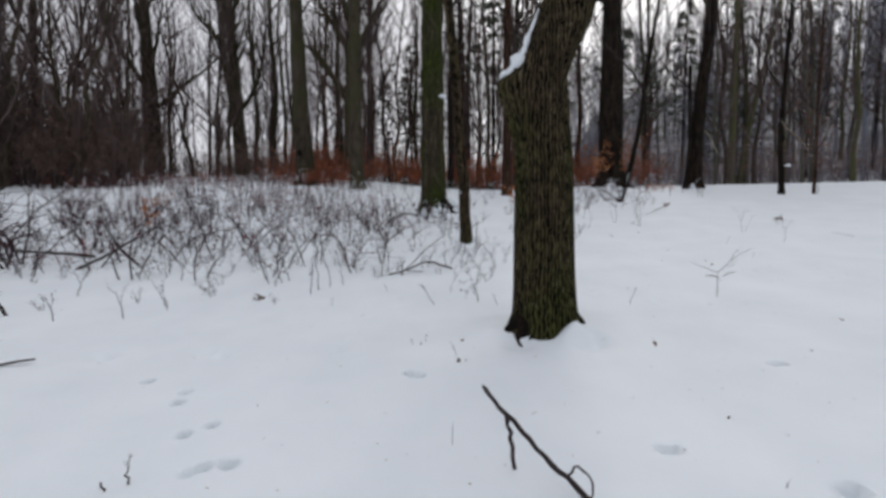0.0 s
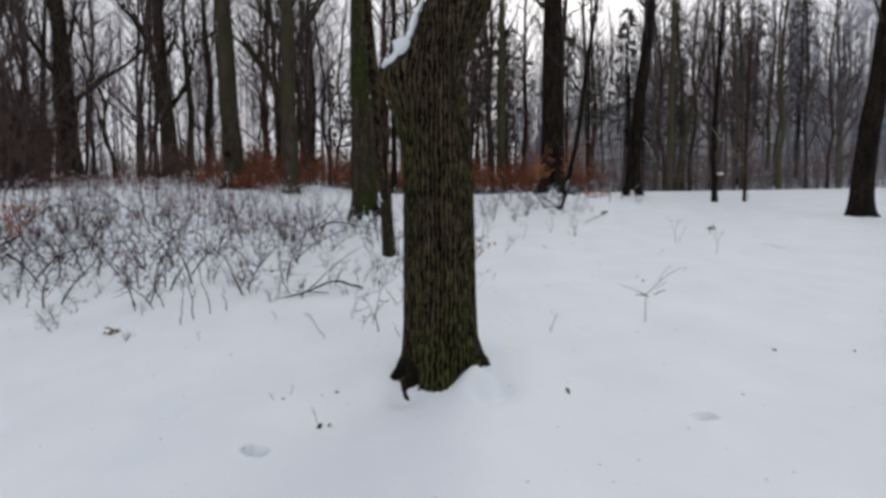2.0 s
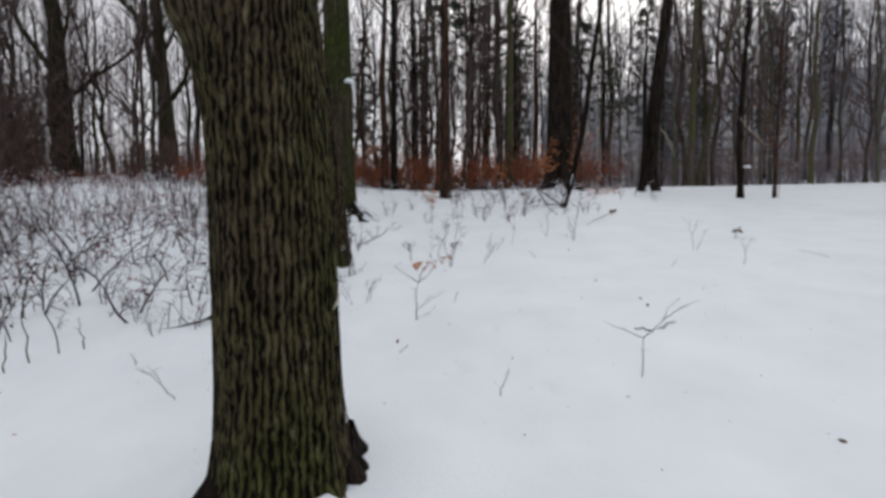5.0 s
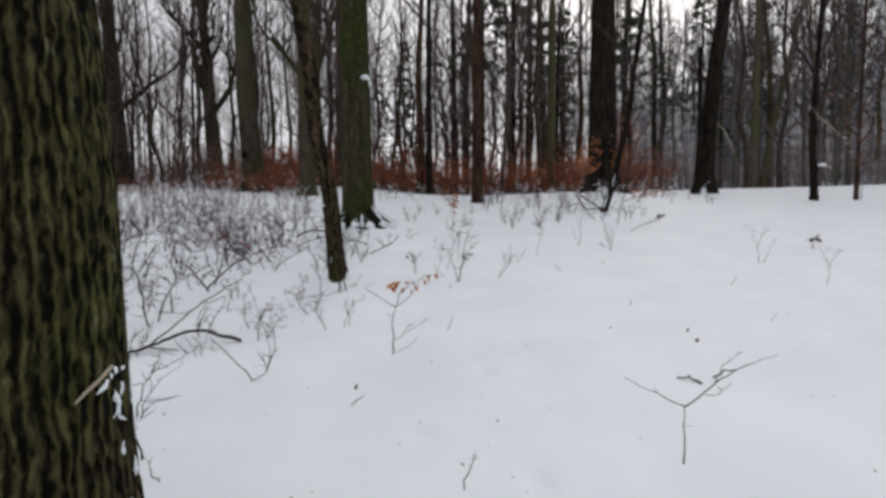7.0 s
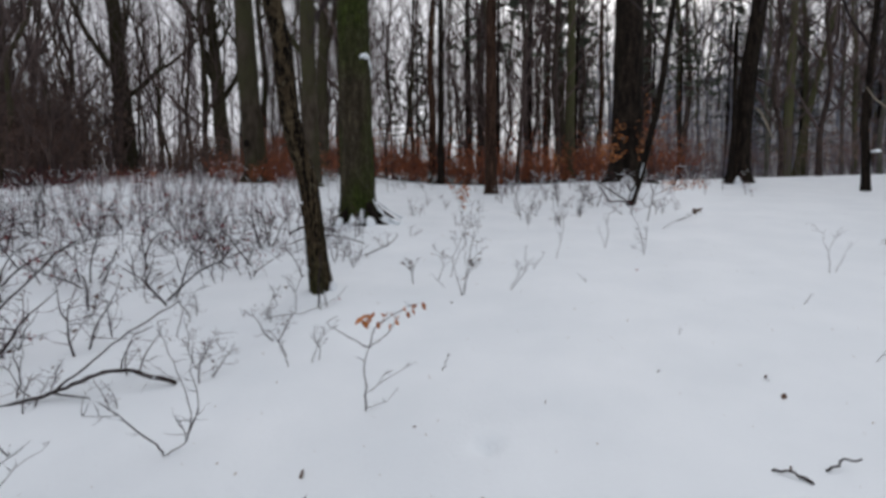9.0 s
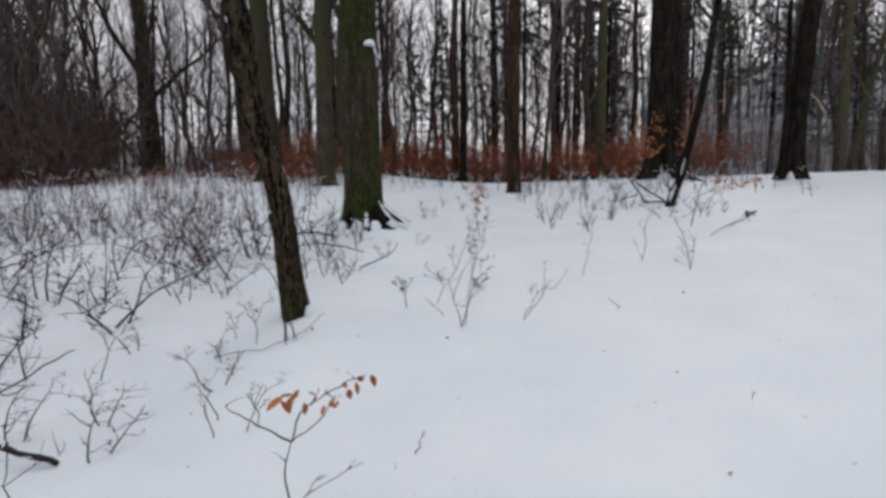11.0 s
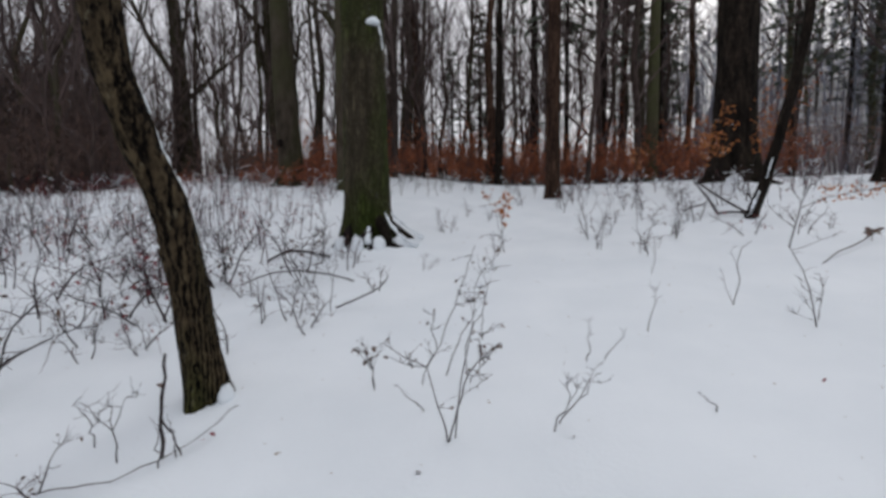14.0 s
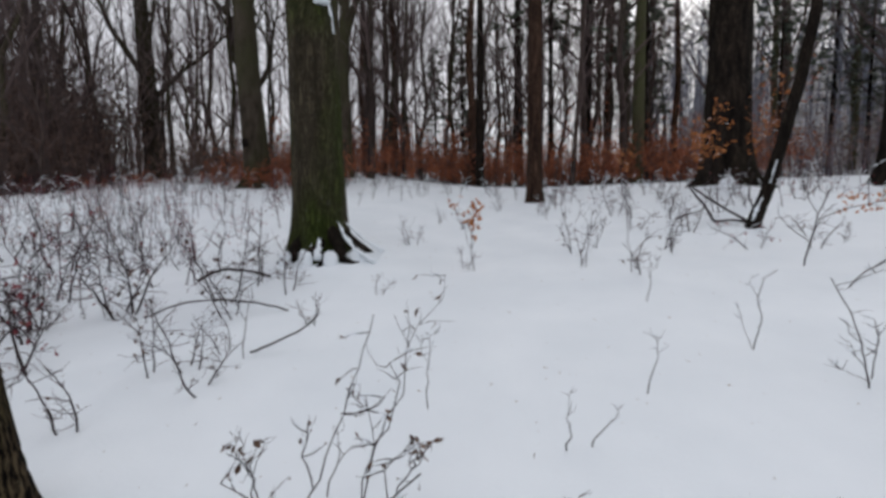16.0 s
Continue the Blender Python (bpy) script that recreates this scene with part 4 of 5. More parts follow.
brush("beech_thicket", "tall brown mound of young beeches in withered leaf", 230, lambda r: (r.gauss(-17.2, 1.3), r.gauss(22.8, 1.0)), (1.4, 4.8), 11, DULL, 78, 0.08, bare=PALE)
brush("beech_thicket", "tall brown stand of young beeches in withered leaf", 340, lambda r: (r.gauss(-22.5, 2.0), r.gauss(28.0, 1.4)), (2.0, 7.5), 10, DULL, 84, 0.125, bare=PALE)
brush("beech_thicket", "tall dense brown stand of young beeches in withered leaf", 260, lambda r: (r.gauss(-27.0, 1.7), r.gauss(28.5, 1.3)), (2.5, 10.5), 9, DULL, 88, 0.125, bare=PALE)
brush("beech_thicket", "brown stand of young beeches in withered leaf", 150, lambda r: (r.gauss(-19.5, 1.5), r.gauss(27.5, 1.2)), (1.5, 6.0), 8, DULL, 85, 0.10, bare=PALE)
brush("beech_thicket", "brown mound of young beeches in withered leaf", 100, lambda r: (r.gauss(-10.6, 1.1), r.gauss(25.5, 0.8)), (0.8, 2.8), 9, DULL, 81, 0.08, bare=PALE)
brush("beech_thicket", "low russet growth along the thicket's upper rim", 120, lambda r: (r.uniform(-19, -4.5), r.gauss(24.5, 2.4)), (0.3, 0.8), 4, RUST, 79, 0.055, bare=SHOOT)
def rear_spot(r):
    y = r.uniform(11.5, 24)
    x = r.uniform(-1.0 - 0.75 * y, -1.2 if y < 14.5 else -1.4 - 0.42 * (y - 14.5))
    return x, y


brush("thicket_brush", "purplish leafless undergrowth with crimson scraps of leaf", 420, rear_spot, (0.3, 1.0), 2, PINK, 82, 0.035, bare=SHOOT, dusted=0.2)
brush("thicket_brush", "dark leafless undergrowth behind the shrubs", 110, rear_spot, (0.4, 1.4), 1, DULL, 83, 0.04, bare=TWIG, dusted=0.15)
brush("crest_brush", "low snow-dusted twigs with pink scraps of leaf on the crest", 75, lambda r: (r.uniform(2.9, 9.6), r.uniform(16.5, 23.5)), (0.25, 0.75), 1, PINK, 86, 0.04, bare=SHOOT, dusted=0.8)
brush("crest_brush", "low grey twigs dusted with snow along the crest", 60, lambda r: (r.uniform(-5.0, 3.5), r.uniform(18.5, 25.5)), (0.25, 0.8), 1, DULL, 87, 0.035, bare=GREY, dusted=0.8)
brush("russet_undergrowth", "reddish undergrowth with withered leaves among the shrubs", 34, lambda r: (r.gauss(-5.5, 0.7), r.gauss(14.6, 1.1)), (0.4, 1.1), 2, RUST, 89, 0.04, bare=SHOOT, dusted=0.2)
brush("hazel_brush", "tall bare hazel stems crowding the wood's edge", 80, lambda r: (r.uniform(-34, -11), r.uniform(29, 40)), (2.6, 6.0), 0, BROWN, 75)


# ---- shrubs and saplings ----
def shrub_form(seed, h, stems, zig, label, leaves=0, leaf_material=None, snowy=0.5, group="bare shrubs of the clearing", name="shrub"):
    """A crooked leafless shrub: stems from one foot, zigzag twigs, snow caught on the flatter ones."""
    rng = random.Random(seed)
    t = thing(name, (0, 0, -400), label, "shrub", group)
    twig_s, leaf_s, snow_s = Shape(), Shape(), Shape()
    a = rng.uniform(0, 6.28)
    for k in range(stems):
        a += 2.4 + rng.uniform(-0.6, 0.6)
        one = Shape()
        lean = rng.uniform(0.1, 0.9) if zig > 0.29 else rng.uniform(0.05, 0.5)
        l = h * rng.uniform(0.6, 1.1)
        pts = shoot(one, Vector((0.06 * math.cos(a), 0.06 * math.sin(a), -0.05)), Vector((math.cos(a) * lean, math.sin(a) * lean, 1)), l, 0.0048 + 0.006 * h, rng, 7, 5, zig, 0.06)
        part("stem", one, TWIG, t)
        for i in range(9):
            j = rng.randint(1, 5)
            p = pts[j].lerp(pts[j + 1], rng.random())
            b = rng.uniform(0, 6.28)
            tw = shoot(twig_s, p, Vector((math.cos(b), math.sin(b), rng.uniform(-0.3, 1.2))), l * rng.uniform(0.15, 0.5), 0.0036 + 0.0013 * h, rng, 3, 3, zig * 1.2, 0.04)
            for _ in range(rng.randint(0, 2)):
                q = rng.choice(tw[1:3])
                fine = shoot(twig_s, q, Vector((rng.uniform(-1, 1), rng.uniform(-1, 1), rng.uniform(-0.2, 1))), l * rng.uniform(0.08, 0.18), 0.0024, rng, 2, 3, zig * 1.2, 0.0)
                if rng.random() < 0.5 * snowy:
                    flake(snow_s, fine[0], fine[1], rng.uniform(0.003, 0.006), rng)
                if leaves and rng.random() < 0.42 * leaves:
                    leaf_s.leaf(rng.choice(fine), rng.uniform(0.032, 0.055), rng)
            for u, v in zip(tw, tw[1:]):
                if rng.random() < 0.45 * snowy and abs((v - u).normalized().z) < 0.75:
                    flake(snow_s, u, v, rng.uniform(0.003, 0.007), rng)
    part("twig_growth", twig_s, SHOOT, t)
    if snow_s.f:
        part("snow_dusting", snow_s, SNOW, t, "snow caught on twigs")
    if leaf_s.f:
        part("leaves", leaf_s, leaf_material, t, "a few withered leaves", False)
    return t


def plant(forms, used, rng, x, y, size, k=None):
    k = rng.choice((0, 1, 2, 3, 4, 5, 6, 6, 7)) if k is None else k
    m = pose(x, y, lie(x, y) - 0.01, rng.uniform(-6, 6), rng.uniform(-6, 6), rng.uniform(0, 360)) @ Matrix.Scale(size, 4)
    if k in used:
        copy_thing(forms[k], m).matrix_basis = m
    else:
        used.add(k)
        forms[k].matrix_basis = m


def thicket():
    """The shrubs that fill the hollow west of the path."""
    forms = [shrub_form(200 + k, 0.85, n, z, label, lv, mat, sn) for k, (n, z, label, lv, mat, sn) in enumerate([
        (2, 0.28, "crooked shrub dusted with snow, a few shrivelled leaves", 1, BROWN, 0.7), (2, 0.32, "crooked snow-dusted shrub with shrivelled leaves", 1, DULL, 0.8),
        (3, 0.28, "many-stemmed shrub dusted with snow, shrivelled leaves", 1, DULL, 0.7), (1, 0.24, "thin upright leafless shrub", 0, None, 0.4),
        (2, 0.36, "tangled shrub dusted with snow, dark leaf scraps", 1, BROWN, 0.9), (2, 0.28, "shrub with some withered leaves", 2, BROWN, 0.6),
        (2, 0.32, "small shrub with crimson withered leaves", 2, PINK, 0.6), (1, 0.22, "upright dark shoots of a leafless shrub", 0, None, 0.4),
        (6, 0.30, "tall dark many-stemmed leafless shrub", 0, None, 0.1), (5, 0.38, "tall dark tangled leafless shrub", 0, None, 0.1)])]
    rng, used = random.Random(210), set()
    made = 0
    while made < 175:
        x, y = rng.uniform(-9.5, 0.4), 6.0 + 8 * rng.random()
        edge = -1.2 + 0.22 * (y - 6.4) if y < 13 else -0.9
        if x > edge or (y < 6.4 + 0.2 * abs(x + 2) * rng.random()):
            continue
        if (x + 0.2) ** 2 + (y - 13.95) ** 2 < 1.2 or rng.random() < 0.85 * step((y - 11) / 6) * step((x + 8) / 3):
            continue
        plant(forms, used, rng, x, y, rng.choice((0.35, 0.5, 0.6, 0.75, 0.9, 1.1, 1.35)) * rng.uniform(0.85, 1.15) * (1.0 + 0.008 * max(0, y - 8)))
        made += 1
    for x, y, size, k in ((-7.5, 8.0, 2.1, 8), (-8.2, 8.6, 2.3, 9), (-5.9, 7.8, 1.3, 6), (-9.4, 9.6, 2.2, 8), (-7.2, 9.4, 1.5, 9), (-9.6, 12.0, 2.0, 8), (-6.4, 12.6, 1.5, 8), (-5.2, 9.2, 1.3, 8), (-3.0, 8.7, 1.35, 3), (-4.4, 10.5, 1.4, 6),
                          (-2.0, 9.7, 1.05, 3), (-2.6, 11.6, 1.1, 6), (-1.7, 11.0, 0.95, 5), (-1.3, 9.9, 0.8, 5), (-3.6, 13.0, 1.5, 5)):
        plant(forms, used, rng, x, y, size, k)
    for _ in range(16):
        x, y = rng.uniform(-7.5, -1.2), rng.uniform(8.2, 14.5)
        plant(forms, used, rng, x, y, rng.uniform(1.0, 1.5), rng.choice((0, 1, 2, 4, 6)))
    # long arching canes
    for n, (x, y, a, l) in enumerate(((-3.1, 8.9, 160, 2.6), (-3.4, 8.5, 120, 1.9), (-4.6, 8.0, 175, 2.4), (-4.9, 8.3, 40, 1.8), (-5.8, 7.7, 30, 2.0), (-2.6, 8.2, 60, 1.5), (-2.3, 7.6, 150, 1.6), (-6.6, 8.8, 100, 2.4), (-3.9, 9.6, 20, 1.9), (-1.8, 8.6, 140, 1.4),
                                       (-1.2, 8.9, 35, 1.2), (-5.3, 10.4, 150, 2.3), (-7.2, 10.8, 60, 2.4), (-0.9, 10.4, 160, 1.3), (-2.9, 10.9, 80, 1.8))):
        r = random.Random(260 + n)
        cane = thing("cane", (x, y, ground(x, y)), "long dark leafless cane arching over the snow", "shrub", "arching canes of the thicket")
        main, side, white = Shape(), Shape(), Shape()
        b = radians(a)
        pts = shoot(main, Vector((0, 0, -0.05)), Vector((0.55 * math.cos(b), 0.55 * math.sin(b), 1)), l, 0.013, r, 9, 6, 0.14, -0.13)
        part("stem", main, TWIG, cane)
        for i in range(9):
            q = pts[r.randint(3, 9)]
            t = shoot(side, q, Vector((r.uniform(-1, 1), r.uniform(-1, 1), r.uniform(-0.2, 1.2))), l * r.uniform(0.12, 0.3), 0.005, r, 4, 3, 0.3, 0.0)
            flake(white, t[0], t[1], 0.006, r)
        part("twig_growth", side, SHOOT, cane)
        part("snow_dusting", white, SNOW, cane, "snow caught on twigs")
    # sparse low shrubs at the thicket's rim and before the mossy tree
    for x, y, size, k in ((0.30, 7.16, 0.62, 0), (0.26, 10.62, 0.75, 2), (0.1, 9.82, 0.8, 1), (0.6, 10.35, 0.8, 4), (-0.58, 9.8, 0.6, 0), (0.36, 10.9, 0.6, 1), (-0.1, 11.6, 0.8, 2),
                          (0.77, 11.47, 0.6, 0), (0.25, 8.31, 0.5, 4), (-0.53, 8.42, 0.55, 1), (0.0, 10.5, 0.7, 5), (1.1, 12.4, 0.45, 0), (-1.03, 7.98, 0.8, 3), (0.9, 14.6, 0.7, 2), (1.0, 16.5, 0.8, 3)):
        plant(forms, used, rng, x, y, size, k)
    for x, y, size, k in ((-0.62, 6.72, 0.5, 0), (-0.72, 6.95, 0.55, 4), (-0.3, 7.25, 0.6, 1), (-0.95, 6.6, 0.4, 2), (0.1, 7.45, 0.55, 5), (-0.05, 6.75, 0.35, 1), (0.55, 7.9, 0.6, 4)):
        plant(forms, used, rng, x, y, size, k)
    for x, y, size, k in ((-1.7, 11.0, 1.45, 6), (-1.8, 11.15, 0.85, 8), (-1.1, 10.4, 1.1, 6), (-0.75, 9.9, 0.8, 6)):
        plant(forms, used, rng, x, y, size, k)
    # thin growth on the open snow before the thicket
    for _ in range(30):
        x, y = rng.uniform(-9.0, -1.6), 0
        y = 7.6 - 2.6 * rng.random() ** 1.8 + 0.06 * abs(x + 3)
        plant(forms, used, rng, x, y, rng.uniform(0.22, 0.55), rng.choice((0, 1, 3, 3, 4, 7, 5)))
    # shrubs round the dark tree and along the crest
    for x, y, size, k in ((3.31, 13.4, 0.8, 3), (4.44, 14.1, 0.8, 3), (3.57, 14.5, 0.7, 7), (5.0, 16.2, 0.8, 1), (4.2, 17.0, 0.9, 2), (5.3, 18.3, 0.9, 0), (6.3, 16.6, 0.8, 4), (2.0, 18.2, 0.7, 0),
                          (3.6, 19.5, 0.8, 5), (8.5, 19.3, 0.8, 1), (6.44, 14.24, 0.5, 0), (1.6, 21, 0.9, 2), (0.2, 22, 0.9, 1), (4.6, 22, 0.9, 2)):
        plant(forms, used, rng, x, y, size, k)
    # twiggy low growth before the dark tree
    for x, y, size, k in ((3.25, 14.2, 0.9, 2), (3.82, 13.2, 0.95, 4), (4.45, 14.2, 0.9, 1), (5.0, 15.3, 1.0, 2), (4.3, 15.6, 0.9, 0), (3.7, 15.5, 0.8, 4), (4.4, 16.6, 0.9, 1), (5.2, 17.2, 1.0, 4), (5.8, 16.4, 0.9, 2), (6.6, 17.6, 1.0, 5), (6.2, 14.6, 0.8, 4), (7.4, 17.2, 0.9, 6),
                          (5.4, 14.1, 0.8, 6), (6.0, 14.0, 0.7, 1), (2.9, 17.7, 0.9, 2), (3.3, 18.9, 0.9, 0), (1.5, 16.0, 0.7, 4), (4.8, 18.9, 1.0, 1), (8.1, 18.3, 0.9, 2), (1.9, 13.4, 0.6, 0)):
        plant(forms, used, rng, x, y, size, k)


thicket()


def sapling(x, y, h, lean=(0, 0), forks=2, leaves=0, leaf_material=None, seed=0, r=0.006, side=4, name="sapling", label="thin leafless sapling standing in snow", spread=0.5, at=0.45, turn=None, group="saplings in the clearing"):
    """A sapling: a stem that forks, side twigs with buds, perhaps a few withered leaves."""
    rng = random.Random(1000 + seed)
    t = thing(name, (x, y, ground(x, y)), label, "sapling", group)
    stem_s, twig_s, leaf_s, snow_s = Shape(), Shape(), Shape(), Shape()
    tip = Vector((lean[0], lean[1], h))
    fork = tip * at
    pts = [Vector((0, 0, -0.06))]
    for i in range(1, 5):
        pts.append(fork * (i / 4) + Vector((rng.uniform(-1, 1), rng.uniform(-1, 1), 0)) * 0.015 * (i < 4))
    r *= 0.66
    stem_s.tube(pts, [r * (1.15 - 0.09 * i) for i in range(5)], 6, False)
    a0 = rng.uniform(0, 3.14) if turn is None else radians(turn)
    ends = []
    for k in range(forks):
        a = a0 + 2 * math.pi * k / forks + rng.uniform(-0.3, 0.3) * (turn is None)
        reach = h * spread * rng.uniform(0.7, 1.1)
        goal = tip * rng.uniform(0.85, 1.05) + Vector((math.cos(a), math.sin(a), 0)) * reach
        if forks == 1:
            goal = tip
        br = [fork]
        for i in range(1, 6):
            u = i / 5
            br.append(fork.lerp(goal, u) + Vector((rng.uniform(-1, 1), rng.uniform(-1, 1), rng.uniform(-1, 1))) * 0.05 * h * (i < 5) + Vector((0, 0, 0.08 * h * math.sin(u * 3.14) * (forks > 1))))
        stem_s.tube(br, [r * 0.75 * (1 - 0.14 * i) for i in range(6)], 5)
        ends.append(br)
    for br in ends:
        for i in range(side):
            j = rng.randint(1, 4)
            p = br[j].lerp(br[j + 1], rng.random())
            b = rng.uniform(0, 6.28)
            tw = shoot(twig_s, p, Vector((math.cos(b), math.sin(b), rng.uniform(0.0, 1.0))), h * rng.uniform(0.1, 0.28), max(0.0022, r * 0.35), rng, 4, 3, 0.35, 0.05)
            if rng.random() < 0.3:
                flake(snow_s, tw[1], tw[2], 0.007, rng)
            for _ in range(leaves):
                leaf_s.leaf(rng.choice(tw[1:]), rng.uniform(0.04, 0.068) if leaf_material in (LEAF, RUST) else rng.uniform(0.03, 0.05), rng)
    part("stem", stem_s, TWIG, t)
    if twig_s.f:
        part("twig_growth", twig_s, TWIG, t)
    if snow_s.f:
        part("snow_dusting", snow_s, SNOW, t, "snow caught on twigs")
    if leaf_s.f:
        part("leaves", leaf_s, leaf_material, t, "a few withered leaves", False)
    return t


def shaped_sapling(x, y, right, label, stems, leaves=(), r=0.006, side=0, seed=0, name="sapling", bud=None, reach=0.12):
    """A sapling with a shape of its own: stems as runs of (across, up), all nearly in one upright plane; leaves as (across, up, size)."""
    rng = random.Random(2000 + seed)
    t = thing(name, (x, y, ground(x, y)), label, "sapling", "saplings in the clearing")
    ax = Vector((right[0], right[1], 0)).normalized()
    deep = Vector((-ax.y, ax.x, 0))
    twig_s, leaf_s, bud_s, snow_s = Shape(), Shape(), Shape(), Shape()
    for n, (thick, run) in enumerate(stems):
        s, pts = Shape(), []
        drift = rng.uniform(-0.25, 0.25)
        for (a0, z0), (a1, z1) in zip(run, run[1:]):
            for i in range(3):
                u = i / 3
                a = a0 + (a1 - a0) * u
                pts.append(ax * a + Vector((0, 0, z0 + (z1 - z0) * u)) + deep * drift * (a - run[0][0]) + Vector((rng.uniform(-1, 1), rng.uniform(-1, 1), rng.uniform(-1, 1))) * 0.005)
        a, z = run[-1]
        pts.append(ax * a + Vector((0, 0, z)) + deep * drift * (a - run[0][0]))
        if n == 0:
            pts[0] = Vector((0, 0, -0.05))
        m = len(pts) - 1
        s.tube(pts, [0.76 * r * thick * (1 - 0.55 * i / m) * rng.uniform(0.9, 1.15) for i in range(m + 1)], 6)
        part("stem" if n == 0 else "side_branch", s, TWIG, t)
        for _ in range(side if n else side // 2):
            p = pts[rng.randint(m // 2, m)]
            b = rng.uniform(0, 6.28)
            tw = shoot(twig_s, p, Vector((math.cos(b), math.sin(b), rng.uniform(-0.1, 0.9))), reach * rng.uniform(0.5, 1.2), r * 0.35, rng, 4, 4, 0.35, 0.03)
            if rng.random() < 0.6:
                flake(snow_s, tw[1], tw[3], 0.0042, rng)
            if bud:
                bud_s.leaf(rng.choice(tw[2:]), rng.uniform(0.014, 0.028), rng)
    for a, z, size in leaves:
        leaf_s.leaf(ax * a + Vector((0, 0, z)) + deep * rng.uniform(-0.03, 0.03), size, rng, 1.5)
    if twig_s.f:
        part("twig_growth", twig_s, TWIG, t)
    if snow_s.f:
        part("snow_dusting", snow_s, SNOW, t, "snow caught on twigs")
    if bud_s.f:
        part("leaves", bud_s, bud, t, "shrivelled dark leaves", False)
    if leaf_s.f:
        part("leaves", leaf_s, LEAF, t, "hanging dry orange leaves", False)
    return t


shaped_sapling(3.24, 5.31, (0.9, -0.44), "leafless sapling forked like a letter Y",
               [(1, ((0, 0), (0.005, 0.15), (0, 0.29))), (0.75, ((0, 0.29), (-0.1, 0.335), (-0.18, 0.36), (-0.28, 0.40))), (0.85, ((0, 0.29), (0.08, 0.37), (0.14, 0.44), (0.2, 0.5), (0.30, 0.57))),
                (0.6, ((0.13, 0.43), (0.16, 0.52), (0.24, 0.60))), (0.5, ((0.08, 0.37), (0.15, 0.38), (0.2, 0.45)))], (), 0.0055, 2, 1, reach=0.08)
shaped_sapling(1.57, 6.76, (0.97, 0.24), "young beech sapling with hanging orange leaves",
               [(1, ((0, 0), (0.01, 0.14), (0, 0.27), (0.03, 0.39))), (0.7, ((0.03, 0.39), (-0.08, 0.46), (-0.14, 0.5), (-0.21, 0.56))),
                (0.7, ((0.03, 0.39), (0.05, 0.46), (0.08, 0.52), (0.17, 0.58), (0.26, 0.62), (0.34, 0.65))), (0.65, ((0.03, 0.39), (0.12, 0.45), (0.19, 0.52), (0.21, 0.57))),
                (0.45, ((0.02, 0.11), (0.12, 0.18), (0.22, 0.24), (0.32, 0.29))), (0.4, ((0.01, 0.02), (0.12, 0.05), (0.2, 0.13))), (0.35, ((0.08, 0.15), (0.12, 0.22), (0.17, 0.25)))],
               ((0.015, 0.59, 0.085), (0.04, 0.60, 0.08), (0.055, 0.585, 0.075), (0.11, 0.60, 0.05), (0.13, 0.57, 0.06), (0.17, 0.60, 0.055), (0.19, 0.555, 0.045), (0.27, 0.61, 0.045), (0.33, 0.64, 0.05), (0.2, 0.52, 0.04), (-0.01, 0.56, 0.06), (0.03, 0.57, 0.07), (0.07, 0.61, 0.05), (0.09, 0.55, 0.05), (0.15, 0.61, 0.05), (0.22, 0.585, 0.05), (0.24, 0.625, 0.045), (0.30, 0.63, 0.05), (0.36, 0.66, 0.055), (0.17, 0.53, 0.045)),
               0.0075, 2, 2, "beech_sapling", reach=0.07)
shaped_sapling(2.10, 8.98, (0.97, 0.24), "bushy forked sapling with dark buds and withered leaves",
               [(1, ((0, 0), (-0.05, 0.18), (-0.11, 0.40))), (1, ((0, 0), (0.05, 0.18), (0.10, 0.36), (0.17, 0.44), (0.27, 0.52))), (0.6, ((-0.11, 0.40), (-0.2, 0.45), (-0.32, 0.53))), (0.6, ((-0.11, 0.40), (-0.04, 0.52), (0.04, 0.72), (0.09, 0.86), (0.14, 1.02))),
                (0.5, ((-0.05, 0.5), (-0.08, 0.6), (-0.06, 0.7))), (0.5, ((0.10, 0.36), (0.09, 0.5), (0.13, 0.62), (0.11, 0.78))), (0.45, ((0.17, 0.44), (0.16, 0.54), (0.24, 0.62))), (0.4, ((0.07, 0.25), (0.14, 0.29), (0.2, 0.33))),
                (0.45, ((-0.11, 0.40), (-0.18, 0.40), (-0.26, 0.43))), (0.4, ((0.04, 0.72), (0.12, 0.74), (0.17, 0.78)))], (), 0.0068, 5, 3, "bushy_sapling", BROWN, 0.10)
shaped_sapling(0.60, 6.31, (0.8, 0.6), "low forked twig reaching over the snow",
               [(1, ((0, 0), (-0.04, 0.07), (-0.11, 0.16), (-0.19, 0.27), (-0.27, 0.36))), (0.8, ((0, 0), (0.06, 0.03), (0.10, 0.05), (0.12, 0.12), (0.17, 0.22))), (0.6, ((0.10, 0.05), (0.09, 0.13), (0.06, 0.2))), (0.5, ((-0.19, 0.27), (-0.25, 0.28), (-0.33, 0.31))),
                (0.7, ((0.1, 0.05), (0.13, 0.2), (0.10, 0.38), (0.04, 0.55), (0.0, 0.72))), (0.7, ((0.12, 0.1), (0.17, 0.24), (0.14, 0.44), (0.16, 0.6))), (0.4, ((0.10, 0.38), (0.02, 0.44), (-0.05, 0.52))), (0.4, ((0.14, 0.44), (0.22, 0.5), (0.3, 0.52)))], (), 0.006, 4, 4, reach=0.14)
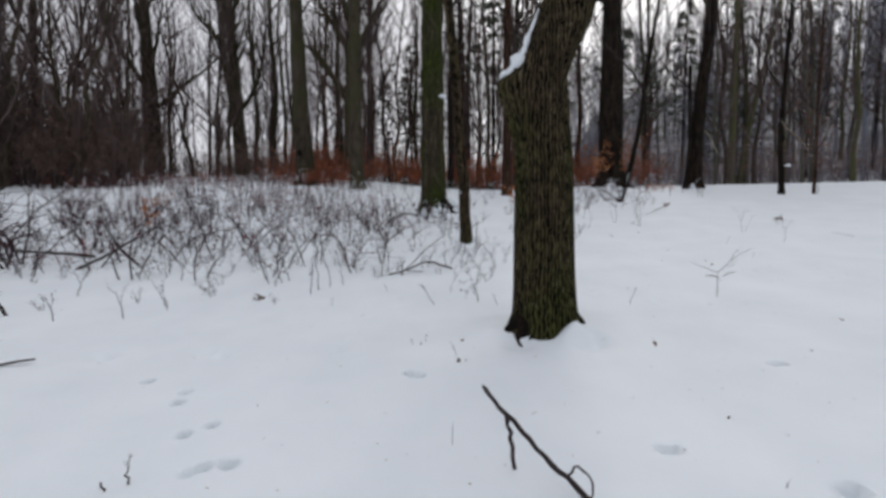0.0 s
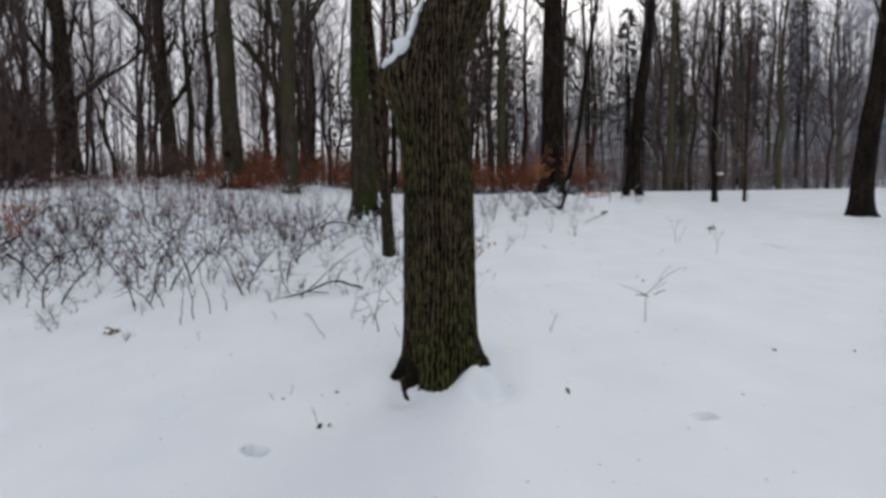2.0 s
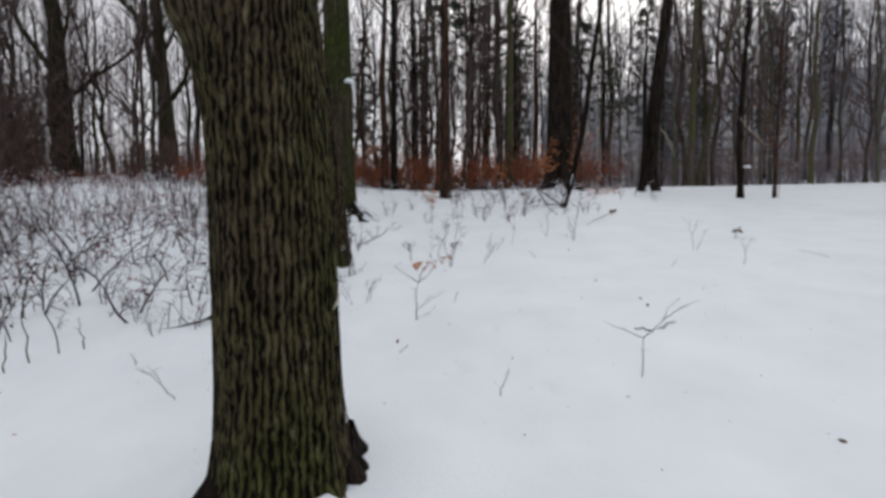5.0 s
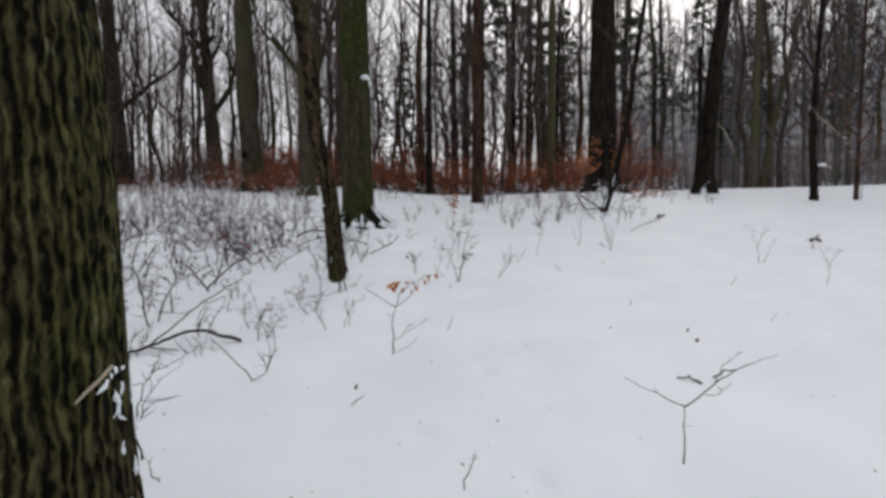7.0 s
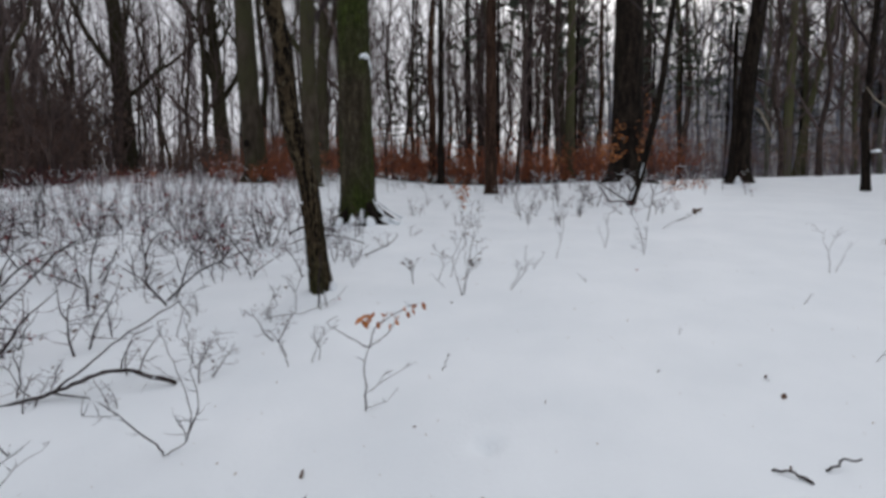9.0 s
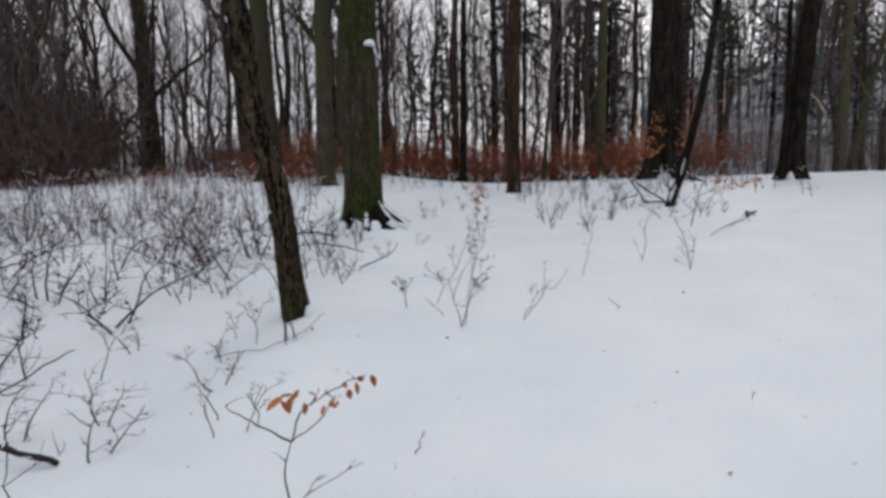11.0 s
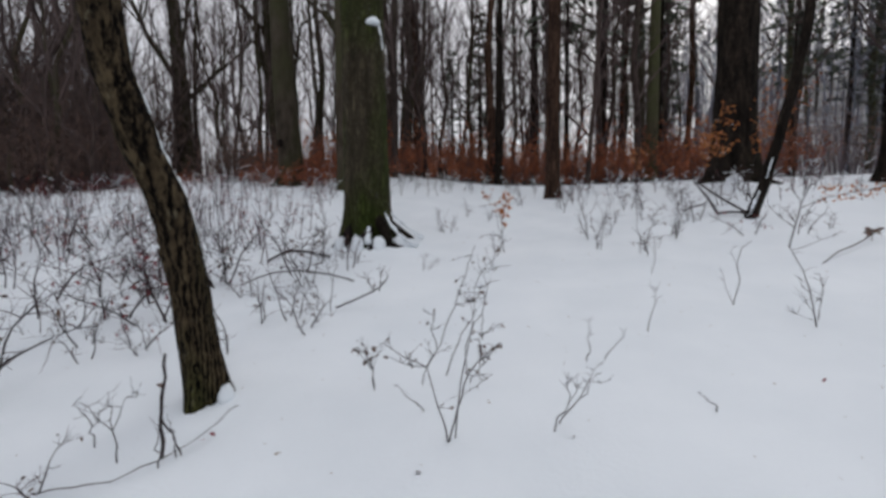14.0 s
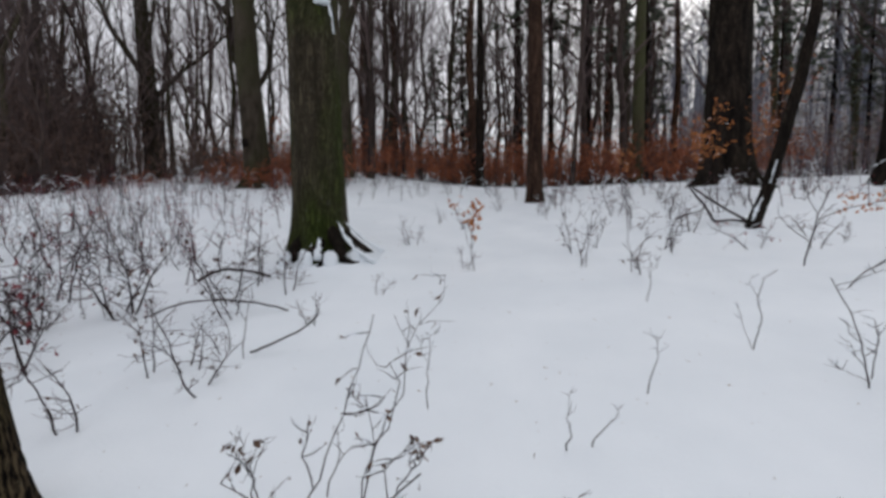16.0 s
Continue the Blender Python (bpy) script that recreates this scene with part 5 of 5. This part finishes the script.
shaped_sapling(5.55, 13.33, (0.9, -0.44), "young beech with one orange-leaved side branch",
               [(1, ((0, 0), (0.05, 0.25), (0.1, 0.55), (0.2, 0.85))), (0.6, ((0.05, 0.25), (-0.12, 0.4), (-0.2, 0.5))), (0.6, ((0.1, 0.5), (0.35, 0.62), (0.7, 0.7), (0.95, 0.72))), (0.5, ((0.1, 0.55), (0.0, 0.75), (0.02, 0.9)))],
               tuple((0.25 + 0.75 * (n * 0.618 % 1), 0.58 + 0.19 * (n * n * 0.237 % 1) + 0.05 * (n * 0.618 % 1), 0.03 + 0.025 * (n * 0.73 % 1)) for n in range(84)), 0.011, 5, 5, "beech_sapling", BROWN, 0.22)
shaped_sapling(0.42, 5.37, (0.77, 0.64), "low crooked shrub with a knotted stem beside the path",
               [(1, ((0, 0), (-0.01, 0.08), (-0.04, 0.17), (-0.09, 0.20))), (0.6, ((-0.03, 0.18), (-0.01, 0.29), (0.02, 0.40), (0.08, 0.50), (0.10, 0.58))), (0.4, ((0.06, 0.47), (0.14, 0.49), (0.23, 0.54))), (0.4, ((0.02, 0.42), (-0.08, 0.41), (-0.13, 0.38), (-0.2, 0.37))),
                (0.5, ((-0.06, 0.20), (-0.11, 0.27), (-0.16, 0.34), (-0.26, 0.40))), (0.4, ((-0.04, 0.2), (0.0, 0.22), (0.03, 0.26))), (0.4, ((-0.05, 0.17), (-0.05, 0.08))), (0.45, ((-0.09, 0.20), (-0.16, 0.13), (-0.2, 0.06))), (0.35, ((0.01, 0.32), (0.07, 0.30), (0.13, 0.29))),
                (0.35, ((-0.11, 0.27), (-0.2, 0.24), (-0.28, 0.26)))], (), 0.0085, 4, 9, reach=0.10)
shaped_sapling(4.60, 10.73, (0.9, -0.44), "bushy dark sapling leaning over the snow",
               [(1, ((0, 0), (-0.02, 0.1), (-0.05, 0.25), (-0.1, 0.42), (-0.2, 0.62))), (0.7, ((0, 0.05), (0.02, 0.2), (0.02, 0.35))), (0.5, ((-0.05, 0.25), (-0.1, 0.3), (-0.12, 0.37))), (0.5, ((-0.02, 0.1), (-0.07, 0.17), (-0.1, 0.25))),
                (0.4, ((0, 0.03), (-0.08, 0.06), (-0.15, 0.1))), (0.5, ((-0.18, 0.58), (-0.05, 0.63), (0.1, 0.72))), (0.5, ((-0.03, 0.18), (0.03, 0.26), (0.0, 0.4)))], (), 0.0068, 5, 11, reach=0.09)
shaped_sapling(4.19, 11.22, (0.9, -0.44), "thin dark sapling with two stems from one foot",
               [(1, ((0, 0), (0.03, 0.12), (0.05, 0.22), (0.02, 0.35), (0.05, 0.5), (0.12, 0.56))), (0.5, ((0, 0), (-0.05, 0.15), (-0.1, 0.32))), (0.45, ((0.02, 0.36), (-0.03, 0.45), (-0.02, 0.5)))], (), 0.0058, 3, 12, reach=0.07)
sapling(2.12, 9.02, 1.0, (0.16, 0.06), 1, 0, None, 6, 0.005, 6, label="tall thin sapling shoot", at=0.6)
sapling(1.92, 9.67, 0.93, (0.38, 0.17), 1, 1, BROWN, 7, 0.006, 8, label="slanting thin sapling with dark buds", at=0.3)
k = 10
for x, y, h, lx, ly, f in ((2.11, 10.27, 0.46, -0.02, 0, 2), (1.52, 9.46, 0.29, -0.03, 0, 3), (1.90, 9.23, 0.17, -0.15, -0.05, 1), (2.62, 9.15, 0.34, 0.18, 0, 2), (2.87, 9.98, 0.30, 0.01, 0, 1),
                           (2.98, 10.03, 0.22, 0.14, -0.02, 1), (3.36, 10.56, 0.40, 0.09, -0.02, 1), (3.73, 12.22, 0.45, 0.06, 0, 2), 
                           (3.52, 9.44, 0.08, -0.1, 0.04, 1), (1.51, 9.51, 0.28, -0.07, -0.05, 3), (1.80, 9.55, 0.30, 0.11, 0.06, 2), (2.11, 9.58, 0.24, 0.15, 0.06, 3)):
    k += 1
    leafy = k in (20, 22)
    sapling(x, y, h, (lx, ly), f, int(leafy), BROWN, k, 0.005, 5, label="thin sapling with a few dark withered leaves" if leafy else "thin leafless sapling standing in snow", spread=0.35)
for x, y, h, lx, ly, f in ((3.79, 13.2, 1.0, -0.1, 0.02, 2), (3.31, 13.42, 0.85, 0.08, 0, 2), (4.45, 14.15, 0.8, 0.03, 0, 2), (0.56, 10.82, 0.62, 0.05, 0.03, 2),
                           (0.43, 8.60, 0.40, -0.02, -0.01, 3), (0.71, 8.69, 0.24, -0.02, -0.02, 1), (0.99, 7.43, 0.28, 0.1, 0.1, 3), (0.75, 7.55, 0.25, -0.1, -0.02, 2),
                           (0.67, 8.6, 0.30, 0.02, 0.02, 1), (-0.42, 7.95, 0.48, 0.08, 0.12, 2), (0.17, 8.7, 0.25, 0, 0, 2)):
    k += 1
    sapling(x, y, h, (lx, ly), f, 0, None, k, 0.0055, 6, spread=0.4)
for x, y, h, lx, ly, f in ((0.09, 5.80, 0.33, 0.14, 0.1, 2), (0.63, 5.17, 0.13, -0.05, 0, 1), (6.28, 9.62, 0.55, -0.05, 0.03, 2), (6.40, 8.55, 0.42, 0.0, 0, 2), (7.71, 10.6, 0.15, 0, 0, 2), (8.0, 8.84, 0.1, -0.3, 0.28, 1),
                           (6.35, 9.64, 0.36, 0.1, -0.06, 1), (2.14, 5.12, 0.2, 0.06, -0.02, 1), (2.01, 7.3, 0.12, 0.04, 0, 1), (0.83, 7.38, 0.22, -0.06, 0, 2), (1.03, 7.49, 0.2, 0.03, 0, 2), (2.63, 9.21, 0.34, 0.3, 0, 2),
                           (-0.09, 5.27, 0.28, -0.2, -0.05, 2), (-0.71, 5.92, 0.1, -0.07, 0, 1)):
    k += 1
    sapling(x, y, h, (lx, ly), f, 0, None, k, 0.005, 4, spread=0.4)
for x, y, h, lx, ly, f in ((-1.65, 6.04, 0.95, -0.1, 0, 1), (-1.54, 6.21, 1.05, -0.18, -0.08, 2), (-1.38, 6.29, 0.28, -0.04, 0, 1), (-1.71, 5.87, 0.5, 0.03, 0.02, 1), (-2.27, 6.49, 1.15, -0.95, -0.2, 2), (-2.2, 6.55, 0.8, -0.3, -0.1, 2),
                           (-2.45, 6.4, 0.4, -0.1, 0, 2), (-3.59, 5.05, 0.36, -0.06, -0.04, 2),
                           (-0.84, 6.88, 0.38, 0.04, 0.04, 2), (-2.02, 7.59, 0.55, 0.05, 0, 2), (-2.98, 8.69, 0.85, 0.07, 0.07, 1),
                           (-4.35, 5.01, 0.34, -0.08, 0, 2), (-4.85, 6.01, 0.4, 0.06, 0.02, 2), (-3.39, 5.5, 0.32, -0.12, 0, 2), (-3.86, 6.72, 0.42, 0.05, 0, 2), (-3.27, 5.34, 0.3, -0.08, 0, 1), (-2.08, 7.65, 0.9, -0.1, 0, 2),
                           (-1.60, 2.11, 0.14, 0.02, 0, 1), (-1.68, 2.05, 0.1, -0.02, 0, 0)):
    k += 1
    sapling(x, y, h, (lx, ly), f, 0, None, k, 0.008, 5, spread=0.35, label="dark leafless sapling at the thicket's edge")
# young beeches with orange leaves by the mossy and the dark tree
for x, y, h, lx, ly, n in ((2.02, 13.3, 0.85, -0.15, 0, 4), (6.3, 18.6, 1.9, 0.2, -0.3, 6), (7.6, 18.9, 2.3, 0.1, -0.3, 6), (7.0, 18.7, 1.4, 0.4, -0.2, 5), (6.2, 17.6, 1.2, -0.3, 0, 5), (7.75, 19.2, 2.3, 0.15, -0.1, 7), (5.9, 19.0, 1.1, 0.1, 0, 7), (6.4, 18.9, 1.2, -0.2, 0, 7), (-6.0, 9.3, 1.0, 0.2, 0, 6),
                           (14.3, 17.7, 3.4, 0.1, 0, 4), (14.6, 18.1, 2.6, -0.2, 0, 4), (5.0, 20.5, 1.0, 0, 0, 5), (8.6, 20.6, 1.2, 0.2, 0, 5)):
    k += 1
    sapling(x, y, h, (lx, ly), 3, n, RUST if y > 18 and k % 2 else LEAF, k, 0.008, 8, name="beech_sapling", label="young beech holding dry orange leaves", spread=0.26, at=0.3)


# ---- fallen wood ----
def limb(name, label, pts, radii, forks=(), seed=0, material=TWIG, snow=True):
    """A fallen branch: a main piece and its side pieces, each a run of points."""
    rng = random.Random(seed)

    def smooth(run):
        run = [Vector(p) for p in run]
        out = []
        for i in range(len(run) - 1):
            p0, p1, p2, p3 = run[max(i - 1, 0)], run[i], run[i + 1], run[min(i + 2, len(run) - 1)]
            for j in range(4):
                u = j / 4
                out.append(0.5 * ((2 * p1) + (p2 - p0) * u + (2 * p0 - 5 * p1 + 4 * p2 - p3) * u * u + (3 * p1 - p0 - 3 * p2 + p3) * u ** 3) + Vector((rng.uniform(-1, 1), rng.uniform(-1, 1), rng.uniform(-1, 1))) * 0.008)
        return out + [run[-1]]

    base = Vector(pts[0])
    t = thing(name, base, label, "branch")
    for n, (run, (r0, r1)) in enumerate([(pts, radii), *forks]):
        path = [p - base for p in smooth(run)]
        s = Shape()
        m = len(path) - 1
        s.tube(path, [(r0 + (r1 - r0) * i / m) * rng.uniform(0.88, 1.14) for i in range(m + 1)], 8)
        part("main_piece" if n == 0 else "side_piece", s, material, t)
    return t


def lifted(rows):
    """Points given as x, y and height over the snow."""
    return [(x, y, ground(x, y) + z) for x, y, z in rows]


limb("fallen_branch", "broken dark branch sticking out of the snow", lifted([(0.215, 2.15, 0.40), (0.31, 2.08, 0.30), (0.44, 1.96, 0.20), (0.56, 1.9, 0.09), (0.70, 1.83, -0.03)]), (0.010, 0.014),
     [(lifted([(0.31, 2.08, 0.30), (0.335, 2.10, 0.16), (0.36, 2.12, -0.03)]), (0.011, 0.009)), (lifted([(0.215, 2.15, 0.40), (0.20, 2.15, 0.42)]), (0.013, 0.006)), (lifted([(0.56, 1.9, 0.09), (0.63, 1.95, 0.11), (0.68, 1.9, 0.06), (0.64, 1.82, 0.02)]), (0.006, 0.004))], 1)
limb("fallen_branch", "crooked fallen branch with forked twigs on snow", lifted([(-1.1, 6.72, -0.03), (-0.74, 6.81, 0.01), (-0.53, 6.88, 0.06), (-0.38, 6.94, 0.11), (-0.19, 7.0, 0.13), (-0.05, 7.05, 0.08), (0.15, 7.08, 0.015)]), (0.010, 0.016),
     [(lifted([(-0.55, 6.87, 0.06), (-0.42, 6.97, 0.17), (-0.25, 7.1, 0.32), (-0.08, 7.2, 0.43), (0.08, 7.3, 0.52)]), (0.009, 0.003)), (lifted([(-0.58, 6.86, 0.05), (-0.40, 6.85, 0.04), (-0.28, 6.84, 0.02)]), (0.008, 0.004)),
      (lifted([(-0.19, 7.0, 0.13), (-0.17, 7.02, 0.22), (-0.12, 7.05, 0.32)]), (0.006, 0.003)), (lifted([(-0.22, 7.12, 0.35), (-0.1, 7.1, 0.36), (0.0, 7.1, 0.42)]), (0.004, 0.002)), (lifted([(-0.9, 6.77, 0.0), (-0.9, 6.8, 0.15), (-0.88, 6.82, 0.24)]), (0.005, 0.003))], 2)
limb("stick", "straight dark stick standing in snow", lifted([(0.63, 8.68, -0.05), (0.64, 8.69, 0.25), (0.66, 8.71, 0.54)]), (0.010, 0.007), [(lifted([(0.64, 8.69, 0.2), (0.69, 8.70, 0.08), (0.73, 8.71, -0.02)]), (0.005, 0.004))], 21)
limb("fallen_branch", "thin arched branch lying over the snow", lifted([(-0.75, 11.3, 0.1), (-0.45, 11.35, 0.20), (-0.15, 11.5, 0.20), (0.2, 11.75, 0.08), (0.4, 11.85, -0.02)]), (0.006, 0.009), [(lifted([(0.60, 10.85, 0.02), (0.8, 10.92, 0.1), (1.0, 11.05, 0.2), (1.05, 11.1, 0.3)]), (0.009, 0.005))], 3)
limb("fallen_branch", "short dark branch before a mossy tree", lifted([(-1.3, 12.7, 0.02), (-1.05, 12.8, 0.13), (-0.7, 12.85, 0.1), (-0.45, 12.9, 0.02)]), (0.016, 0.020), [], 4)
limb("fallen_branch", "broken dark branches lying at a tree's foot", lifted([(5.2, 16.1, 0.55), (5.36, 15.85, 0.28), (5.48, 15.65, 0.02)]), (0.014, 0.022), [(lifted([(5.25, 16.0, 0.52), (5.5, 15.7, 0.3), (5.84, 15.25, 0.03)]), (0.014, 0.02)), (lifted([(5.46, 15.6, 0.03), (5.66, 15.42, 0.06), (5.9, 15.2, 0.02)]), (0.016, 0.024)),
     (lifted([(5.9, 15.3, 0.1), (5.82, 15.35, 0.5), (5.9, 15.4, 0.75)]), (0.012, 0.008)), (lifted([(4.9, 15.6, 0.12), (5.1, 15.65, 0.16), (5.35, 15.75, 0.2)]), (0.014, 0.01))], 5)
limb("fallen_branch", "long bent branch caught in the shrubs", lifted([(-6.3, 8.3, 0.06), (-6.8, 8.1, 0.18), (-7.4, 7.9, 0.28)]), (0.03, 0.025), [], 6)
limb("fallen_branch", "dark crossed sticks in the thicket", lifted([(-5.0, 7.6, 0.0), (-5.5, 7.8, 0.3), (-6.0, 8.1, 0.75)]), (0.025, 0.014), [(lifted([(-6.1, 7.6, 0.0), (-5.5, 7.8, 0.3), (-4.9, 8.1, 0.7)]), (0.025, 0.012))], 7)
limb("stick", "short dark stick lying on snow", lifted([(-3.45, 3.72, 0.05), (-3.7, 3.68, 0.02), (-4.1, 3.6, -0.01)]), (0.008, 0.014), [], 8)
limb("stick", "thick dark stick poking from snow", lifted([(-5.1, 5.25, -0.02), (-5.3, 5.3, 0.22), (-5.5, 5.35, 0.45)]), (0.02, 0.016), [], 9)
limb("stick", "short dark stick lying on snow", lifted([(3.62, 6.22, 0.0), (3.69, 6.19, 0.015), (3.75, 6.14, 0.0)]), (0.004, 0.008), [], 10)
limb("stick", "short dark stick lying on snow", lifted([(3.87, 6.23, 0.0), (3.95, 6.25, 0.035), (4.03, 6.24, 0.06)]), (0.006, 0.004), [], 11)
limb("stick", "thin twig lying on snow", lifted([(0.2, 8.35, 0.0), (0.42, 8.38, 0.04), (0.58, 8.5, 0.02), (0.75, 8.75, 0.05), (0.86, 9.0, 0.11)]), (0.0034, 0.0022), [], 12)
limb("fallen_branch", "thin slanting branch lying on snow", lifted([(5.55, 12.60, -0.01), (5.85, 12.9, 0.05), (6.2, 13.2, 0.06), (6.55, 13.5, 0.10)]), (0.005, 0.008), [(lifted([(5.95, 13.0, 0.05), (6.1, 13.0, 0.12), (6.2, 13.02, 0.2)]), (0.004, 0.002))], 16)
limb("stick", "thin straight twig standing in snow", lifted([(1.42, 5.92, 0.0), (1.5, 5.95, 0.06)]), (0.004, 0.002), [], 15)


# ---- small things on the snow ----
def fallen_leaf(x, y, size, material, label, seed, up=0.0):
    rng = random.Random(3000 + seed)
    s = Shape()
    s.leaf(Vector((0, 0, 0.012)), size, rng, -0.6)
    lo = min(v[2] for v in s.v)
    ob = new("fallen_leaf", s.mesh("fallen_leaf", material, False))
    ob.location = (x, y, ground(x, y) - lo + up - 0.004)
    return tagged(ob, label, "leaf", "leaves lying on the snow")


for n, (x, y) in enumerate([(1.81, 3.8), (-2.31, 5.68), (1.91, 6.56), (1.4, 6.13), (2.67, 6.82), (4.13, 7.11), (4.07, 6.87), (3.47, 7.22), (0.94, 3.9), (0.18, 3.56), (1.7, 2.56), (0.19, 3.98), (0.25, 5.82), (2.34, 5.68),
                            (2.15, 5.29), (4.12, 7.13), (3.7, 6.22), (2.73, 9.12), (0.04, 9.33), (0.81, 9.97), (2.71, 9.91), (2.0, 8.72), (3.65, 11.29), (-0.21, 3.97), (0.14, 3.54), (3.08, 3.65), (4.61, 4.27), (3.98, 4.4)]):
    fallen_leaf(x, y, 0.032 + 0.02 * (n % 3 == 0), BROWN, "curled brown leaf lying on snow", n)
for n, (x, y) in enumerate([(0.77, 8.82), (0.79, 8.84), (4.2, 9.8)]):
    fallen_leaf(x, y, 0.038, PINK, "crimson withered leaf at a twig's foot", 50 + n, 0.02)
# dark clumps of withered leaves on low shoots
for n, (x, y, z, size) in enumerate([(7.72, 10.62, 0.14, 0.09), (-2.3, 5.66, 0.02, 0.07), (6.55, 13.55, 0.10, 0.09)]):
    rng, s = random.Random(4000 + n), Shape()
    for _ in range(9):
        s.leaf(Vector((rng.uniform(-1, 1), rng.uniform(-1, 1), rng.uniform(0, 0.8))) * size * 0.6, size, rng, 0.0)
    s.tube([Vector((0, 0, -z - 0.05)), Vector((0.01, 0, 0.02))], [0.006, 0.004], 4)
    ob = new("leaf_clump", s.mesh("leaf_clump", BROWN, False))
    ob.location = (x, y, ground(x, y) + z)
    tagged(ob, "dark clump of withered leaves on a stalk", "leaves")
# short stalks poking through the snow
for n, (x, y, h) in enumerate([(0.86, 3.75, 0.09), (0.04, 2.36, 0.13), (-0.17, 4.05, 0.1), (-1.3, 5.32, 0.12), (1.61, 1.95, 0.07), (-1.6, 1.75, 0.12), (-1.5, 1.72, 0.10), (0.14, 3.5, 0.16), (-0.25, 3.98, 0.08), (5.0, 7.4, 0.1), (5.3, 8.6, 0.14), (3.9, 7.9, 0.07), (-2.6, 2.3, 0.1)]):
    rng, s = random.Random(5000 + n), Shape()
    p = shoot(s, Vector((0, 0, -0.03)), Vector((rng.uniform(-0.5, 0.5), rng.uniform(-0.5, 0.5), 1)), h + 0.03, 0.003, rng, 3, 4, 0.12, 0.0)
    shoot(s, p[2], Vector((rng.uniform(-1, 1), rng.uniform(-1, 1), 0.6)), h * 0.4, 0.0025, rng, 2, 3, 0.3, 0.0)
    ob = new("stalk", s.mesh("stalk", TWIG))
    ob.location = (x, y, ground(x, y))
    tagged(ob, "short dry stalk poking through snow", "stalk", "stalks in the snow")
